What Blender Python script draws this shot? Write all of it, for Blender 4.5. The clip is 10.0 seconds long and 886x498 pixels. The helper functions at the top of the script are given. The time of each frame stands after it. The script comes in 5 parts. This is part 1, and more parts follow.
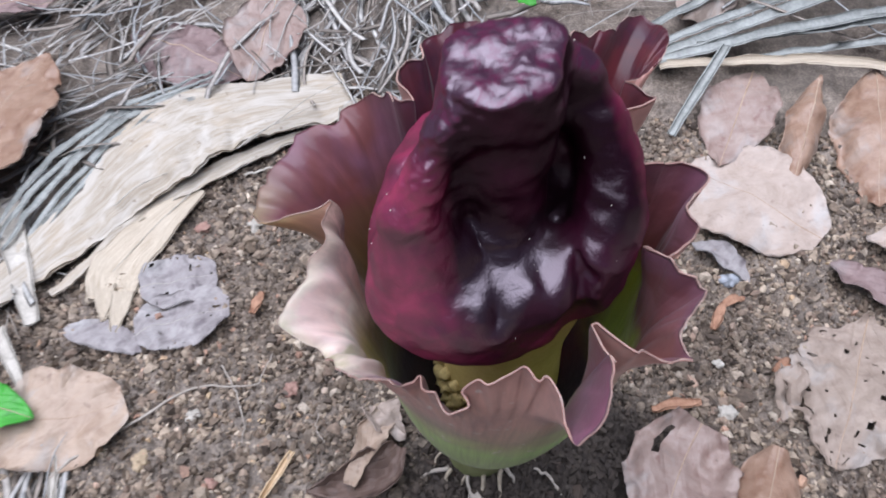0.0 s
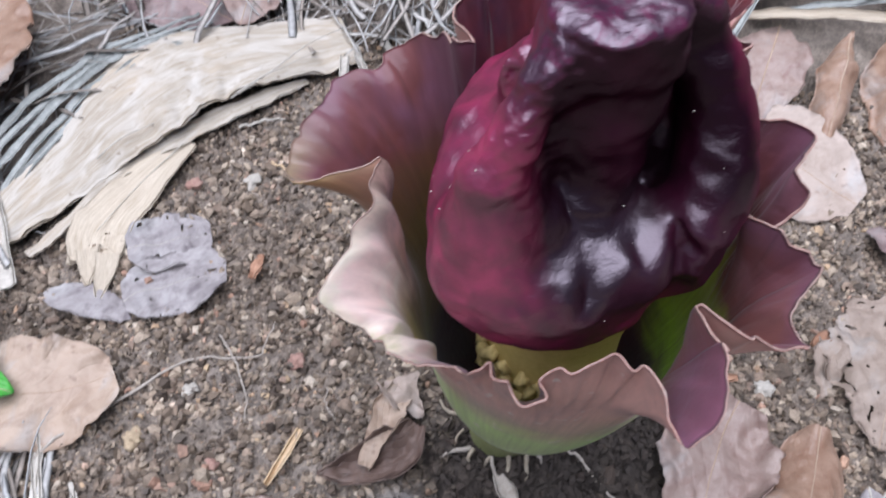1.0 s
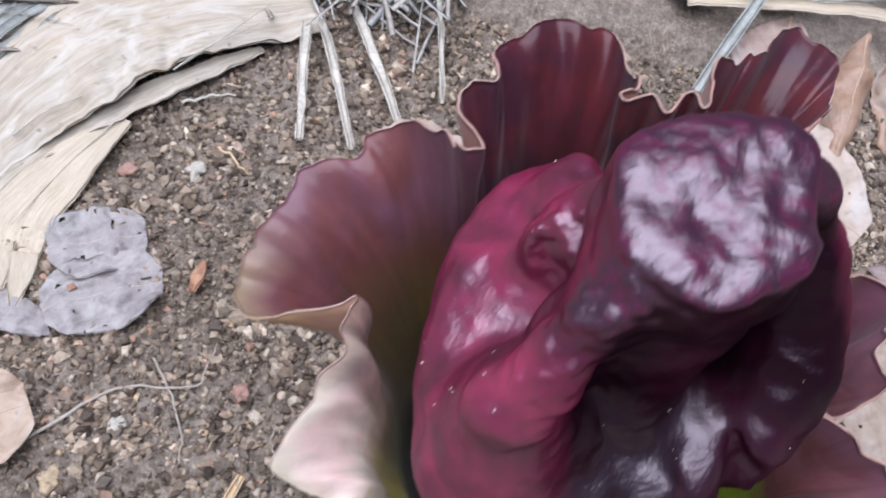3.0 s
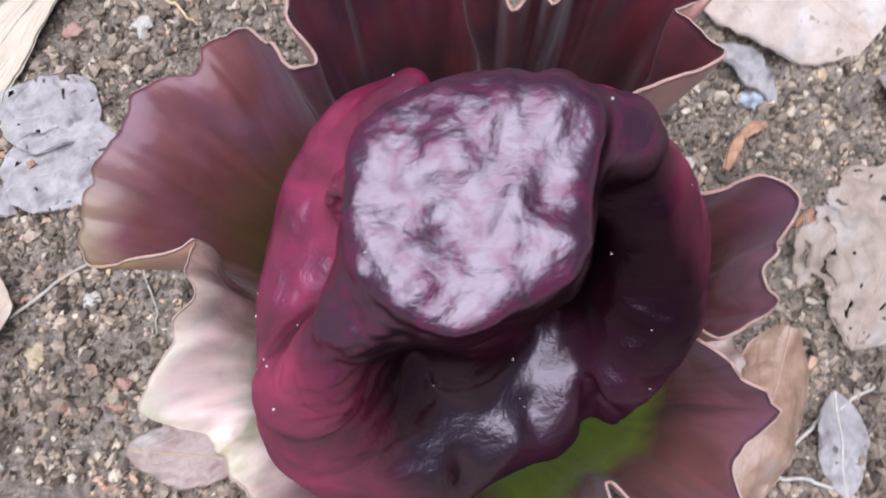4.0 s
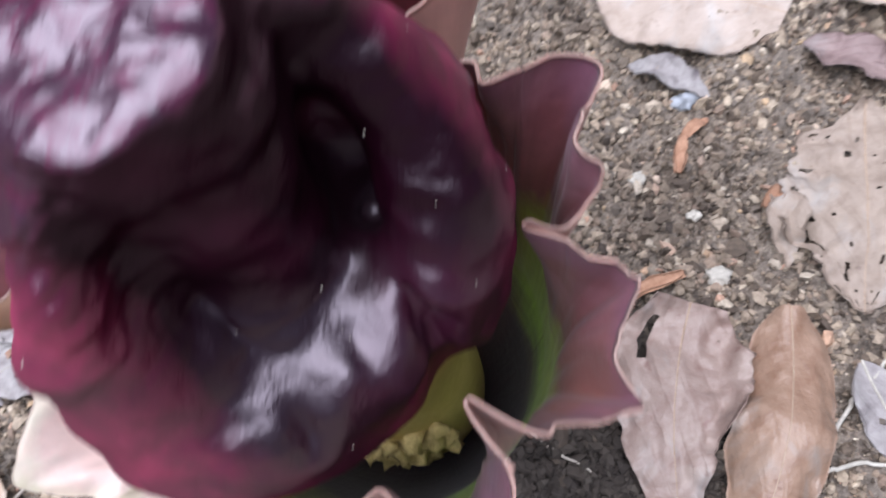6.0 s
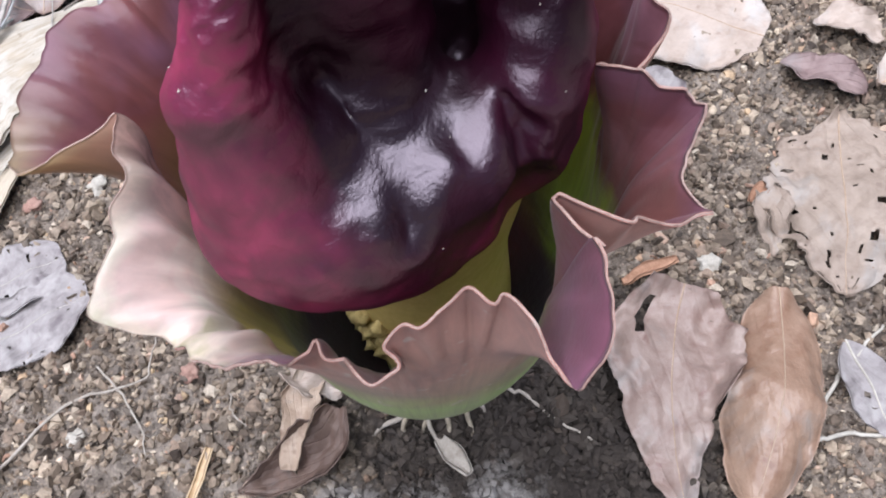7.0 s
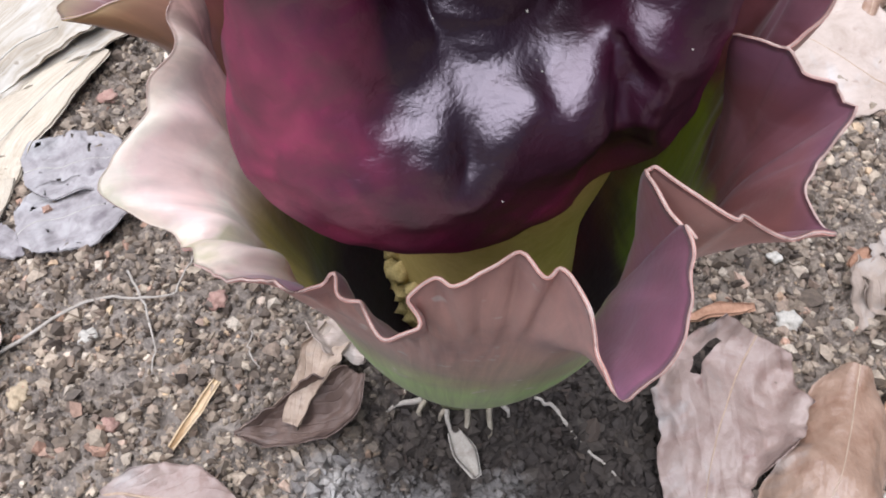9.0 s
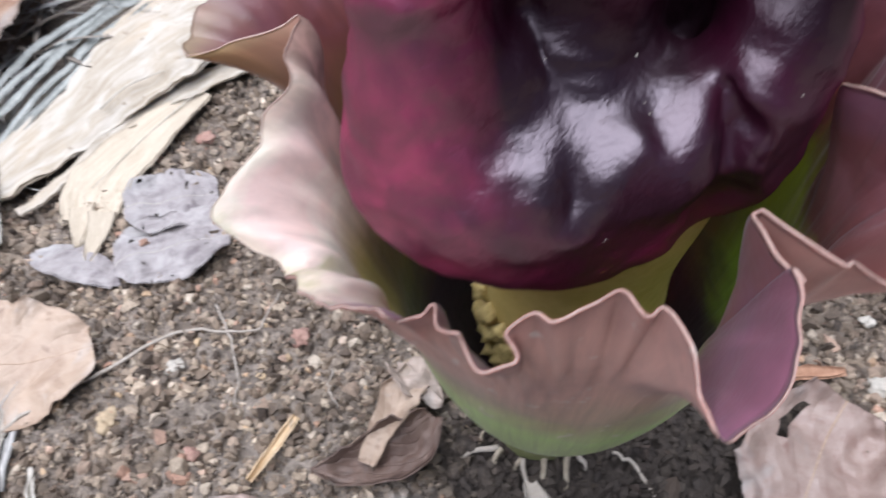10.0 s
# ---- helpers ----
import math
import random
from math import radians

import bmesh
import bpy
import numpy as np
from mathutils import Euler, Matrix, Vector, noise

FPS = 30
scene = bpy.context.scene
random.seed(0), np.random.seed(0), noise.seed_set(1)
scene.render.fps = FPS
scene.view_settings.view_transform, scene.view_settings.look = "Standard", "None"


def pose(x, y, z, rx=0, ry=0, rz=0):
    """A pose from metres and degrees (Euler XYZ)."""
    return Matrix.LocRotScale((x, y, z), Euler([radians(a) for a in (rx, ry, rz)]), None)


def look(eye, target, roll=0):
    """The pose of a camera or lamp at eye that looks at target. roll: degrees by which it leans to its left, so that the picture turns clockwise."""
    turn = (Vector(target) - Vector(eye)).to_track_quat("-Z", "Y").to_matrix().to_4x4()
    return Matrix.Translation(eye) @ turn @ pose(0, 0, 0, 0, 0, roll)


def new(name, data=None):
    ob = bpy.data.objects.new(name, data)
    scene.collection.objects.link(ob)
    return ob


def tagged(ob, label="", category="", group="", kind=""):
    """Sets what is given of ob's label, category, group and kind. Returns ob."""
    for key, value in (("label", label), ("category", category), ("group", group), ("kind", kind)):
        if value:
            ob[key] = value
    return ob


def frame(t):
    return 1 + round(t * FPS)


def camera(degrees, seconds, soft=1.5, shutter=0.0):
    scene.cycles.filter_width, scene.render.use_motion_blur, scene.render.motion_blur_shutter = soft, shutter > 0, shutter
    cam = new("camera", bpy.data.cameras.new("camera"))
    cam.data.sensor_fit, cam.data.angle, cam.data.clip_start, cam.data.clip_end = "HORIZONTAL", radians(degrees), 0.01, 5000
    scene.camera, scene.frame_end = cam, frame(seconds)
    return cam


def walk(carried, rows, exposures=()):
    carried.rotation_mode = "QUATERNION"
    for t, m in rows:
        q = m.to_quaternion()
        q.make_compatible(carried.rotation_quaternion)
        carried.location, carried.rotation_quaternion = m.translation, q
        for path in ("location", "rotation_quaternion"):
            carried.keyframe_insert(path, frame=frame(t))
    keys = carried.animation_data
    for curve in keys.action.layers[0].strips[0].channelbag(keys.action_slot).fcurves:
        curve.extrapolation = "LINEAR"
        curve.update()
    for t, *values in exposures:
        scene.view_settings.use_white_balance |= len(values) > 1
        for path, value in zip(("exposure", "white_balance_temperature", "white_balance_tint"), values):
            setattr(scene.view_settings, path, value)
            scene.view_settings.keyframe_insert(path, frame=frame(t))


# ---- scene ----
cam = camera(54.2, 10.0, 1.8, 0.5)
PATH = [
    (0, (0.06, -0.127, 0.54), (-0.246, 1.063, -1.038), -3.1),
    (0.5, (0.037, -0.109, 0.499), (-0.202, 1.131, -1.052), -0.0),
    (1, (0.016, -0.104, 0.505), (-0.191, 1.026, -1.133), 0.8),
    (1.5, (-0.008, -0.09, 0.496), (-0.148, 0.969, -1.195), 4.8),
    (2, (-0.027, -0.084, 0.489), (-0.089, 0.957, -1.217), 10.2),
    (2.2, (-0.027, -0.074, 0.488), (-0.083, 0.958, -1.224), 11.0),
    (3.3, (-0.006, 0.017, 0.492), (-0.031, 0.87, -1.317), 10.3),
    (3.5, (0.005, 0.029, 0.484), (-0.043, 0.772, -1.372), 7.2),
    (4, (0.031, 0.048, 0.487), (-0.062, 0.522, -1.453), -1.4),
    (4.5, (0.049, 0.075, 0.506), (-0.166, 0.381, -1.459), -29.4),
    (5, (0.095, 0.09, 0.509), (-0.244, 0.349, -1.445), -52.9),
    (5.5, (0.103, 0.07, 0.492), (-0.302, 0.485, -1.422), -47.9),
    (6, (0.093, 0.003, 0.453), (-0.176, 0.836, -1.346), -23.0),
    (6.1, (0.083, -0.015, 0.449), (-0.14, 0.888, -1.321), -19.6),
    (7.3, (0.052, -0.073, 0.436), (-0.077, 0.957, -1.273), -10.2),
    (7.5, (0.049, -0.082, 0.424), (-0.093, 0.927, -1.297), -9.7),
    (8, (0.037, -0.068, 0.418), (-0.152, 0.912, -1.315), -8.5),
    (8.5, (0.044, -0.048, 0.417), (-0.187, 0.957, -1.296), -6.3),
    (9, (0.055, -0.055, 0.408), (-0.215, 0.966, -1.291), -4.4),
    (9.5, (0.047, -0.042, 0.416), (-0.255, 0.993, -1.269), -3.2),
    (10, (0.05, -0.062, 0.409), (-0.398, 1.025, -1.21), -8.2),
]
walk(cam, [(t, look(eye, target, roll)) for t, eye, target, roll in PATH], exposures=[(0, 0.0, 5600, 14), (2.2, 0.02, 5600, 14), (3.3, 0.06, 5620, 14), (4.2, 0.22, 5650, 14), (5.5, 0.22, 5650, 14), (7, 0.26, 5750, 12), (10, 0.26, 5750, 12)])

# ---- world and light ----
world = bpy.data.worlds.new("overcast")
world.use_nodes = True
scene.world = world
wn = world.node_tree
sky = wn.nodes.new("ShaderNodeTexSky")
sky.sky_type, sky.sun_disc = "NISHITA", False
sky.sun_elevation, sky.sun_rotation = radians(82), radians(-90)
sky.air_density, sky.dust_density, sky.ozone_density = 1.0, 4.0, 1.0
wn.links.new(sky.outputs[0], wn.nodes["Background"].inputs[0])
wn.nodes["Background"].inputs[1].default_value = 0.032

sun_data = bpy.data.lights.new("sun", "SUN")
sun_data.energy, sun_data.angle, sun_data.color = 5.4, radians(76), (1.0, 0.97, 0.955)
sun = new("sun", sun_data)
sun.matrix_world = look((-0.22, -0.10, 1.74), (0.0, 0.0, 0.0))


# ---- materials ----
def nodes_of(name):
    m = bpy.data.materials.new(name)
    m.use_nodes = True
    nt = m.node_tree
    return m, nt, nt.nodes["Principled BSDF"]


def add(nt, kind, **values):
    n = nt.nodes.new("ShaderNode" + kind)
    for key, v in values.items():
        n.inputs[key].default_value = v
    return n


def ramp(nt, source, stops):
    n = nt.nodes.new("ShaderNodeValToRGB")
    e = n.color_ramp.elements
    while len(e) < len(stops):
        e.new(0.5)
    for s, (p, c) in zip(e, stops):
        s.position, s.color = p, (*c, 1)
    nt.links.new(source, n.inputs[0])
    return n.outputs[0]


def coords(nt, out="Object", scale=(1, 1, 1)):
    c = nt.nodes.new("ShaderNodeTexCoord")
    mp = nt.nodes.new("ShaderNodeMapping")
    mp.inputs["Scale"].default_value = scale
    nt.links.new(c.outputs[out], mp.inputs[0])
    return mp.outputs[0]


def noise_tex(nt, vec, scale, detail=4.0, rough=0.55, distort=0.0):
    n = add(nt, "TexNoise", Scale=scale, Detail=detail, Roughness=rough, Distortion=distort)
    nt.links.new(vec, n.inputs["Vector"])
    return n.outputs["Fac"]


def mix(nt, fac, a, b, mode="MIX"):
    n = nt.nodes.new("ShaderNodeMix")
    n.data_type, n.blend_type = "RGBA", mode
    for slot, v in ((0, fac), (6, a), (7, b)):
        if isinstance(v, (int, float)):
            n.inputs[slot].default_value = v
        elif isinstance(v, tuple):
            n.inputs[slot].default_value = (*v, 1)
        else:
            nt.links.new(v, n.inputs[slot])
    return n.outputs[2]


def bump(nt, bsdf, height, strength, distance):
    b = add(nt, "Bump", Strength=strength, Distance=distance)
    nt.links.new(height, b.inputs["Height"])
    nt.links.new(b.outputs[0], bsdf.inputs["Normal"])


def fresh(nt, bsdf, color, amount):
    """Lets some light pass through a thin leaf."""
    tr = nt.nodes.new("ShaderNodeBsdfTranslucent")
    nt.links.new(color, tr.inputs[0])
    ms = nt.nodes.new("ShaderNodeMixShader")
    ms.inputs[0].default_value = amount
    nt.links.new(bsdf.outputs[0], ms.inputs[1])
    nt.links.new(tr.outputs[0], ms.inputs[2])
    nt.links.new(ms.outputs[0], nt.nodes["Material Output"].inputs[0])


def dry_leaf_mat(name, dark, light, spot, rough=0.6, veins=0.35):
    m, nt, b = nodes_of(name)
    uv = coords(nt, "UV")
    ob = coords(nt)
    big = noise_tex(nt, ob, 28, 5, 0.6, 0.6)
    fine = noise_tex(nt, ob, 240, 4, 0.65)
    col = ramp(nt, big, [(0.3, dark), (0.68, light)])
    wv = nt.nodes.new("ShaderNodeTexWave")
    wv.wave_type, wv.bands_direction = "BANDS", "DIAGONAL"
    wv.inputs["Scale"].default_value, wv.inputs["Distortion"].default_value = 3.2, 1.6
    nt.links.new(uv, wv.inputs["Vector"])
    vein = ramp(nt, wv.outputs["Fac"], [(0.0, (0, 0, 0)), (0.12, (1, 1, 1))])
    col = mix(nt, ramp(nt, fine, [(0.35, (0, 0, 0)), (0.75, (0.45, 0.45, 0.45))]), col, light)
    dots = ramp(nt, noise_tex(nt, ob, 95, 3, 0.5), [(0.64 - 0.08 * (name == "grey_leaf"), (0, 0, 0)), (0.72, (1, 1, 1))])
    col = mix(nt, mix(nt, 0.55, (0, 0, 0), dots), col, spot)
    blot = noise_tex(nt, ob, 48, 5, 0.62, 1.2)
    col = mix(nt, ramp(nt, blot, [(0.50, (0, 0, 0)), (0.66, (0.5, 0.5, 0.5))]), col, tuple(0.5 * (p + q) for p, q in zip(dark, spot)))
    bleach = noise_tex(nt, coords(nt, "Object", (1.3, 0.8, 1)), 21, 4, 0.6, 0.9)
    grey = sum(light) / 3 * 1.08
    col = mix(nt, ramp(nt, bleach, [(0.52, (0, 0, 0)), (0.70, (0.6, 0.6, 0.6))]), col, (grey * 1.02, grey, grey * 0.96))
    nt.links.new(col, b.inputs["Base Color"])
    b.inputs["Roughness"].default_value = rough
    h = mix(nt, 0.45, mix(nt, veins, fine, vein), blot)
    bump(nt, b, h, 0.7, 0.0022)
    fresh(nt, b, col, 0.12)
    return m


def plain_mat(name, dark, light, scale=60, rough=0.8, stretch=(1, 1, 1), relief=0.001, coord="Object"):
    m, nt, b = nodes_of(name)
    v = coords(nt, coord, stretch)
    a, f = noise_tex(nt, v, scale, 5, 0.6), noise_tex(nt, v, scale * 6, 4, 0.6)
    col = ramp(nt, mix(nt, 0.4, a, f), [(0.33, dark), (0.66, light)])
    nt.links.new(col, b.inputs["Base Color"])
    b.inputs["Roughness"].default_value = rough
    bump(nt, b, mix(nt, 0.5, a, f), 0.6, relief)
    return m


def straw_mat():
    """Old straw: every blade its own grey or brown."""
    m, nt, b = nodes_of("old_straw")
    geo = nt.nodes.new("ShaderNodeNewGeometry")
    col = ramp(nt, geo.outputs["Random Per Island"], [(0.0, (0.16, 0.135, 0.11)), (0.2, (0.36, 0.31, 0.26)), (0.45, (0.50, 0.47, 0.43)), (0.65, (0.38, 0.38, 0.37)), (0.85, (0.60, 0.56, 0.50)), (1.0, (0.66, 0.63, 0.59))])
    f = noise_tex(nt, coords(nt), 160, 4, 0.6)
    col = mix(nt, 0.6, col, ramp(nt, f, [(0.3, (0.4, 0.4, 0.4)), (0.7, (1.2, 1.2, 1.2))]), "MULTIPLY")
    nt.links.new(col, b.inputs["Base Color"])
    b.inputs["Roughness"].default_value = 0.75
    bump(nt, b, f, 0.5, 0.0008)
    return m


def sheath_mat():
    """Bleached palm sheath: long fibres, brown stains and small dark pits."""
    m, nt, b = nodes_of("weathered_sheath")
    uv, ob = coords(nt, "UV", (5, 0.8, 1)), coords(nt)
    fib, fine = noise_tex(nt, uv, 9, 5, 0.6, 0.3), noise_tex(nt, uv, 42, 4, 0.6)
    stain = noise_tex(nt, ob, 18, 4, 0.55, 0.8)
    col = ramp(nt, mix(nt, 0.3, fib, fine), [(0.28, (0.27, 0.215, 0.15)), (0.46, (0.38, 0.325, 0.25)), (0.68, (0.52, 0.47, 0.395))])
    col = mix(nt, ramp(nt, stain, [(0.48, (0, 0, 0)), (0.70, (0.6, 0.6, 0.6))]), col, (0.48, 0.385, 0.275))
    blush = noise_tex(nt, coords(nt, "UV", (2.2, 3.0, 1)), 3.0, 4, 0.6, 1.0)
    col = mix(nt, ramp(nt, blush, [(0.45, (0, 0, 0)), (0.65, (0.7, 0.7, 0.7))]), col, (0.58, 0.545, 0.485))
    pits = ramp(nt, noise_tex(nt, ob, 130, 2, 0.5), [(0.70, (0, 0, 0)), (0.76, (0.7, 0.7, 0.7))])
    col = mix(nt, pits, col, (0.22, 0.17, 0.12))
    nt.links.new(col, b.inputs["Base Color"])
    b.inputs["Roughness"].default_value = 0.75
    bump(nt, b, mix(nt, 0.35, fib, fine), 0.3, 0.002)
    return m


def damp_and_shade(nt, col, mid):
    """Freshly dug, wet earth on one side of the stalk plus painted flower shade."""
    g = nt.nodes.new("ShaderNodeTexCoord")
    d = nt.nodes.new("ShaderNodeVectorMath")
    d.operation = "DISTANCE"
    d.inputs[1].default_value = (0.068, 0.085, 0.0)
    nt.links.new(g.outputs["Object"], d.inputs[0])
    # darkened further to paint the shadow the flower throws to its right
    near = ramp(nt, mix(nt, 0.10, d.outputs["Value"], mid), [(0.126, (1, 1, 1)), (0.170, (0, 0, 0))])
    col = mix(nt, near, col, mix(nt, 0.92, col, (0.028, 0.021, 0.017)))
    # a whitish ashy crust in front of it
    for place, reach in (((-0.036, 0.047, 0.0), 0.028), ((0.006, 0.039, 0.0), 0.026), ((0.047, 0.048, 0.0), 0.026)):
        e = nt.nodes.new("ShaderNodeVectorMath")
        e.operation = "DISTANCE"
        e.inputs[1].default_value = place
        nt.links.new(g.outputs["Object"], e.inputs[0])
        crust = ramp(nt, mix(nt, 0.08, e.outputs["Value"], mid), [(reach * 0.35 + 0.04, (0.7, 0.7, 0.7)), (reach * 0.85 + 0.04, (0, 0, 0))])
        col = mix(nt, crust, col, ramp(nt, mid, [(0.38, (0.16, 0.14, 0.125)), (0.62, (0.62, 0.59, 0.555))]))
    return col


def soil_mat():
    m, nt, b = nodes_of("soil")
    v = coords(nt)
    big = noise_tex(nt, v, 7, 5, 0.6)
    mid = noise_tex(nt, v, 90, 6, 0.7)
    fine = noise_tex(nt, v, 480, 5, 0.7)
    col = ramp(nt, mix(nt, 0.5, mid, fine), [(0.36, (0.040, 0.030, 0.022)), (0.5, (0.185, 0.145, 0.112)), (0.66, (0.46, 0.385, 0.31))])
    col = mix(nt, ramp(nt, big, [(0.4, (0, 0, 0)), (0.65, (0.5, 0.5, 0.5))]), col, (0.33, 0.29, 0.25))
    col = damp_and_shade(nt, col, mid)
    nt.links.new(col, b.inputs["Base Color"])
    b.inputs["Roughness"].default_value = 0.9
    bump(nt, b, mix(nt, 0.6, mid, fine), 0.9, 0.003)
    return m


def crumb_mat():
    m, nt, b = nodes_of("crumbs")
    geo = nt.nodes.new("ShaderNodeNewGeometry")
    col = ramp(nt, geo.outputs["Random Per Island"], [(0.0, (0.055, 0.040, 0.030)), (0.18, (0.15, 0.112, 0.080)), (0.34, (0.235, 0.182, 0.130)), (0.48, (0.12, 0.098, 0.080)),
               (0.60, (0.33, 0.262, 0.190)), (0.72, (0.21, 0.150, 0.110)), (0.82, (0.42, 0.345, 0.255)), (0.90, (0.29, 0.225, 0.165)), (0.955, (0.56, 0.48, 0.375)), (0.985, (0.38, 0.225, 0.155)),
               (1.0, (0.48, 0.36, 0.22))])
    patch = noise_tex(nt, coords(nt), 16, 4, 0.6, 0.5)
    col = mix(nt, 0.75, col, ramp(nt, patch, [(0.36, (0.72, 0.71, 0.72)), (0.62, (1.5, 1.5, 1.5))]), "MULTIPLY")
    f = noise_tex(nt, coords(nt), 420, 4, 0.6)
    col = mix(nt, 0.5, col, ramp(nt, f, [(0.3, (0.3, 0.3, 0.3)), (0.7, (1.3, 1.3, 1.3))]), "MULTIPLY")
    col = damp_and_shade(nt, col, noise_tex(nt, coords(nt), 90, 6, 0.7))
    nt.links.new(col, b.inputs["Base Color"])
    b.inputs["Roughness"].default_value = 0.85
    bump(nt, b, f, 0.6, 0.001)
    return m


def spathe_mat(name, outer):
    """u runs round the flower, v from its foot to its rim."""
    m, nt, b = nodes_of(name)
    c = nt.nodes.new("ShaderNodeTexCoord")
    sep = nt.nodes.new("ShaderNodeSeparateXYZ")
    nt.links.new(c.outputs["UV"], sep.inputs[0])
    ob = coords(nt)
    uvs = coords(nt, "UV", (26, 1.2, 1))
    streak = noise_tex(nt, uvs, 5.0, 4, 0.55, 0.4)
    blot = noise_tex(nt, ob, 38, 4, 0.55, 0.5)
    fine = noise_tex(nt, ob, 300, 3, 0.6)
    mth = nt.nodes.new("ShaderNodeMath")
    mth.operation = "MULTIPLY_ADD"
    nt.links.new(blot, mth.inputs[0])
    mth.inputs[1].default_value = 0.16
    sub = nt.nodes.new("ShaderNodeMath")
    sub.operation = "SUBTRACT"
    nt.links.new(sep.outputs[1], sub.inputs[0])
    sub.inputs[1].default_value = 0.08
    nt.links.new(sub.outputs[0], mth.inputs[2])
    v = mth.outputs[0]
    if outer:
        col = ramp(nt, v, [(0.0, (0.56, 0.66, 0.24)), (0.44, (0.54, 0.76, 0.20)), (0.57, (0.50, 0.38, 0.24)), (0.68, (0.70, 0.42, 0.34)), (1.0, (0.66, 0.36, 0.30))])
        pale = ramp(nt, noise_tex(nt, ob, 150, 2, 0.4), [(0.68, (0, 0, 0)), (0.74, (0.6, 0.6, 0.6))])
        col = mix(nt, pale, col, (0.80, 0.74, 0.68))
        col = mix(nt, mix(nt, 1.0, ramp(nt, blot, [(0.42, (0, 0, 0)), (0.64, (0.65, 0.65, 0.65))]), ramp(nt, v, [(0.6, (0, 0, 0)), (0.75, (1, 1, 1))]), "MULTIPLY"), col, (0.46, 0.25, 0.21))
        corner = ramp(nt, sep.outputs[0], [(0.40, (0, 0, 0)), (0.44, (1, 1, 1)), (0.50, (1, 1, 1)), (0.53, (0, 0, 0))])
        col = mix(nt, corner, col, ramp(nt, v, [(0.5, (0.30, 0.11, 0.05)), (0.82, (0.40, 0.19, 0.07)), (0.96, (0.44, 0.25, 0.09)), (1.0, (0.58, 0.46, 0.20))]))
    else:
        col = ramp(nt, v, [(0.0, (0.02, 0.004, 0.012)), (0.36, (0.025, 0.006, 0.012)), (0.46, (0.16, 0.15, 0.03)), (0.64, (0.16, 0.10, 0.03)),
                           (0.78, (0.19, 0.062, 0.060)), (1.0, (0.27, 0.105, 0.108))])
        band = ramp(nt, v, [(0.40, (0, 0, 0)), (0.47, (1, 1, 1)), (0.69, (1, 1, 1)), (0.77, (0, 0, 0))])
        patch = ramp(nt, sep.outputs[0], [(0.78, (0, 0, 0)), (0.82, (1, 1, 1)), (1.0, (1, 1, 1))])
        patch = mix(nt, 1.0, patch, ramp(nt, sep.outputs[0], [(0.0, (1, 1, 1)), (0.06, (0.8, 0.8, 0.8)), (0.10, (0, 0, 0))]), "ADD")
        col = mix(nt, mix(nt, 1.0, band, patch, "MULTIPLY"), col, (0.38, 0.60, 0.03))
        mauve = ramp(nt, sep.outputs[0], [(0.76, (0, 0, 0)), (0.8, (0.8, 0.8, 0.8)), (0.84, (0.8, 0.8, 0.8)), (0.88, (0, 0, 0))])
        tipw = ramp(nt, v, [(0.72, (0, 0, 0)), (0.82, (1, 1, 1))])
        col = mix(nt, mix(nt, 1.0, mauve, tipw, "MULTIPLY"), col, (0.30, 0.12, 0.19))
        tawny = ramp(nt, sep.outputs[0], [(0.85, (0, 0, 0)), (0.88, (0.7, 0.7, 0.7)), (0.91, (0.7, 0.7, 0.7)), (0.94, (0, 0, 0))])
        col = mix(nt, mix(nt, 1.0, tawny, tipw, "MULTIPLY"), col, (0.32, 0.14, 0.115))
        rosy = mix(nt, 1.0, ramp(nt, sep.outputs[0], [(0.93, (0, 0, 0)), (0.955, (0.8, 0.8, 0.8)), (1.0, (0.8, 0.8, 0.8))]),
                   ramp(nt, sep.outputs[0], [(0.0, (0.8, 0.8, 0.8)), (0.07, (0.8, 0.8, 0.8)), (0.11, (0, 0, 0)), (0.9, (0, 0, 0))]), "ADD")
        col = mix(nt, mix(nt, 1.0, rosy, ramp(nt, v, [(0.80, (0, 0, 0)), (0.93, (1, 1, 1))]), "MULTIPLY"), col, mix(nt, ramp(nt, blot, [(0.40, (0, 0, 0)), (0.60, (1, 1, 1))]), (0.26, 0.09, 0.11), (0.48, 0.23, 0.29)))
        drift = noise_tex(nt, ob, 22, 3, 0.5, 0.6)
        col = mix(nt, mix(nt, 1.0, ramp(nt, drift, [(0.46, (0, 0, 0)), (0.62, (0.75, 0.75, 0.75))]), ramp(nt, v, [(0.70, (0, 0, 0)), (0.84, (1, 1, 1))]), "MULTIPLY"), col, (0.27, 0.125, 0.195))
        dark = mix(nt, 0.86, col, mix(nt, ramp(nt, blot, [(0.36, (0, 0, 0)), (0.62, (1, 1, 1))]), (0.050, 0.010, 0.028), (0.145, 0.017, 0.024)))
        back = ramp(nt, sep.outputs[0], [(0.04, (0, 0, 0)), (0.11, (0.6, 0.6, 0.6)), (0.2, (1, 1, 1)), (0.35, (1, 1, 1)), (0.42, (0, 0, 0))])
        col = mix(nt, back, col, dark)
        faded = ramp(nt, sep.outputs[0], [(0.5, (0, 0, 0)), (0.54, (1, 1, 1)), (0.65, (1, 1, 1)), (0.68, (0, 0, 0))])
        upper = ramp(nt, v, [(0.58, (0, 0, 0)), (0.74, (1, 1, 1))])
        edge = ramp(nt, v, [(0.88, (0, 0, 0)), (0.98, (0.4, 0.4, 0.4))])
        part_edge = ramp(nt, sep.outputs[0], [(0.46, (0, 0, 0)), (0.49, (1, 1, 1)), (0.53, (0.4, 0.4, 0.4)), (0.63, (0.8, 0.8, 0.8)), (0.67, (0, 0, 0))])
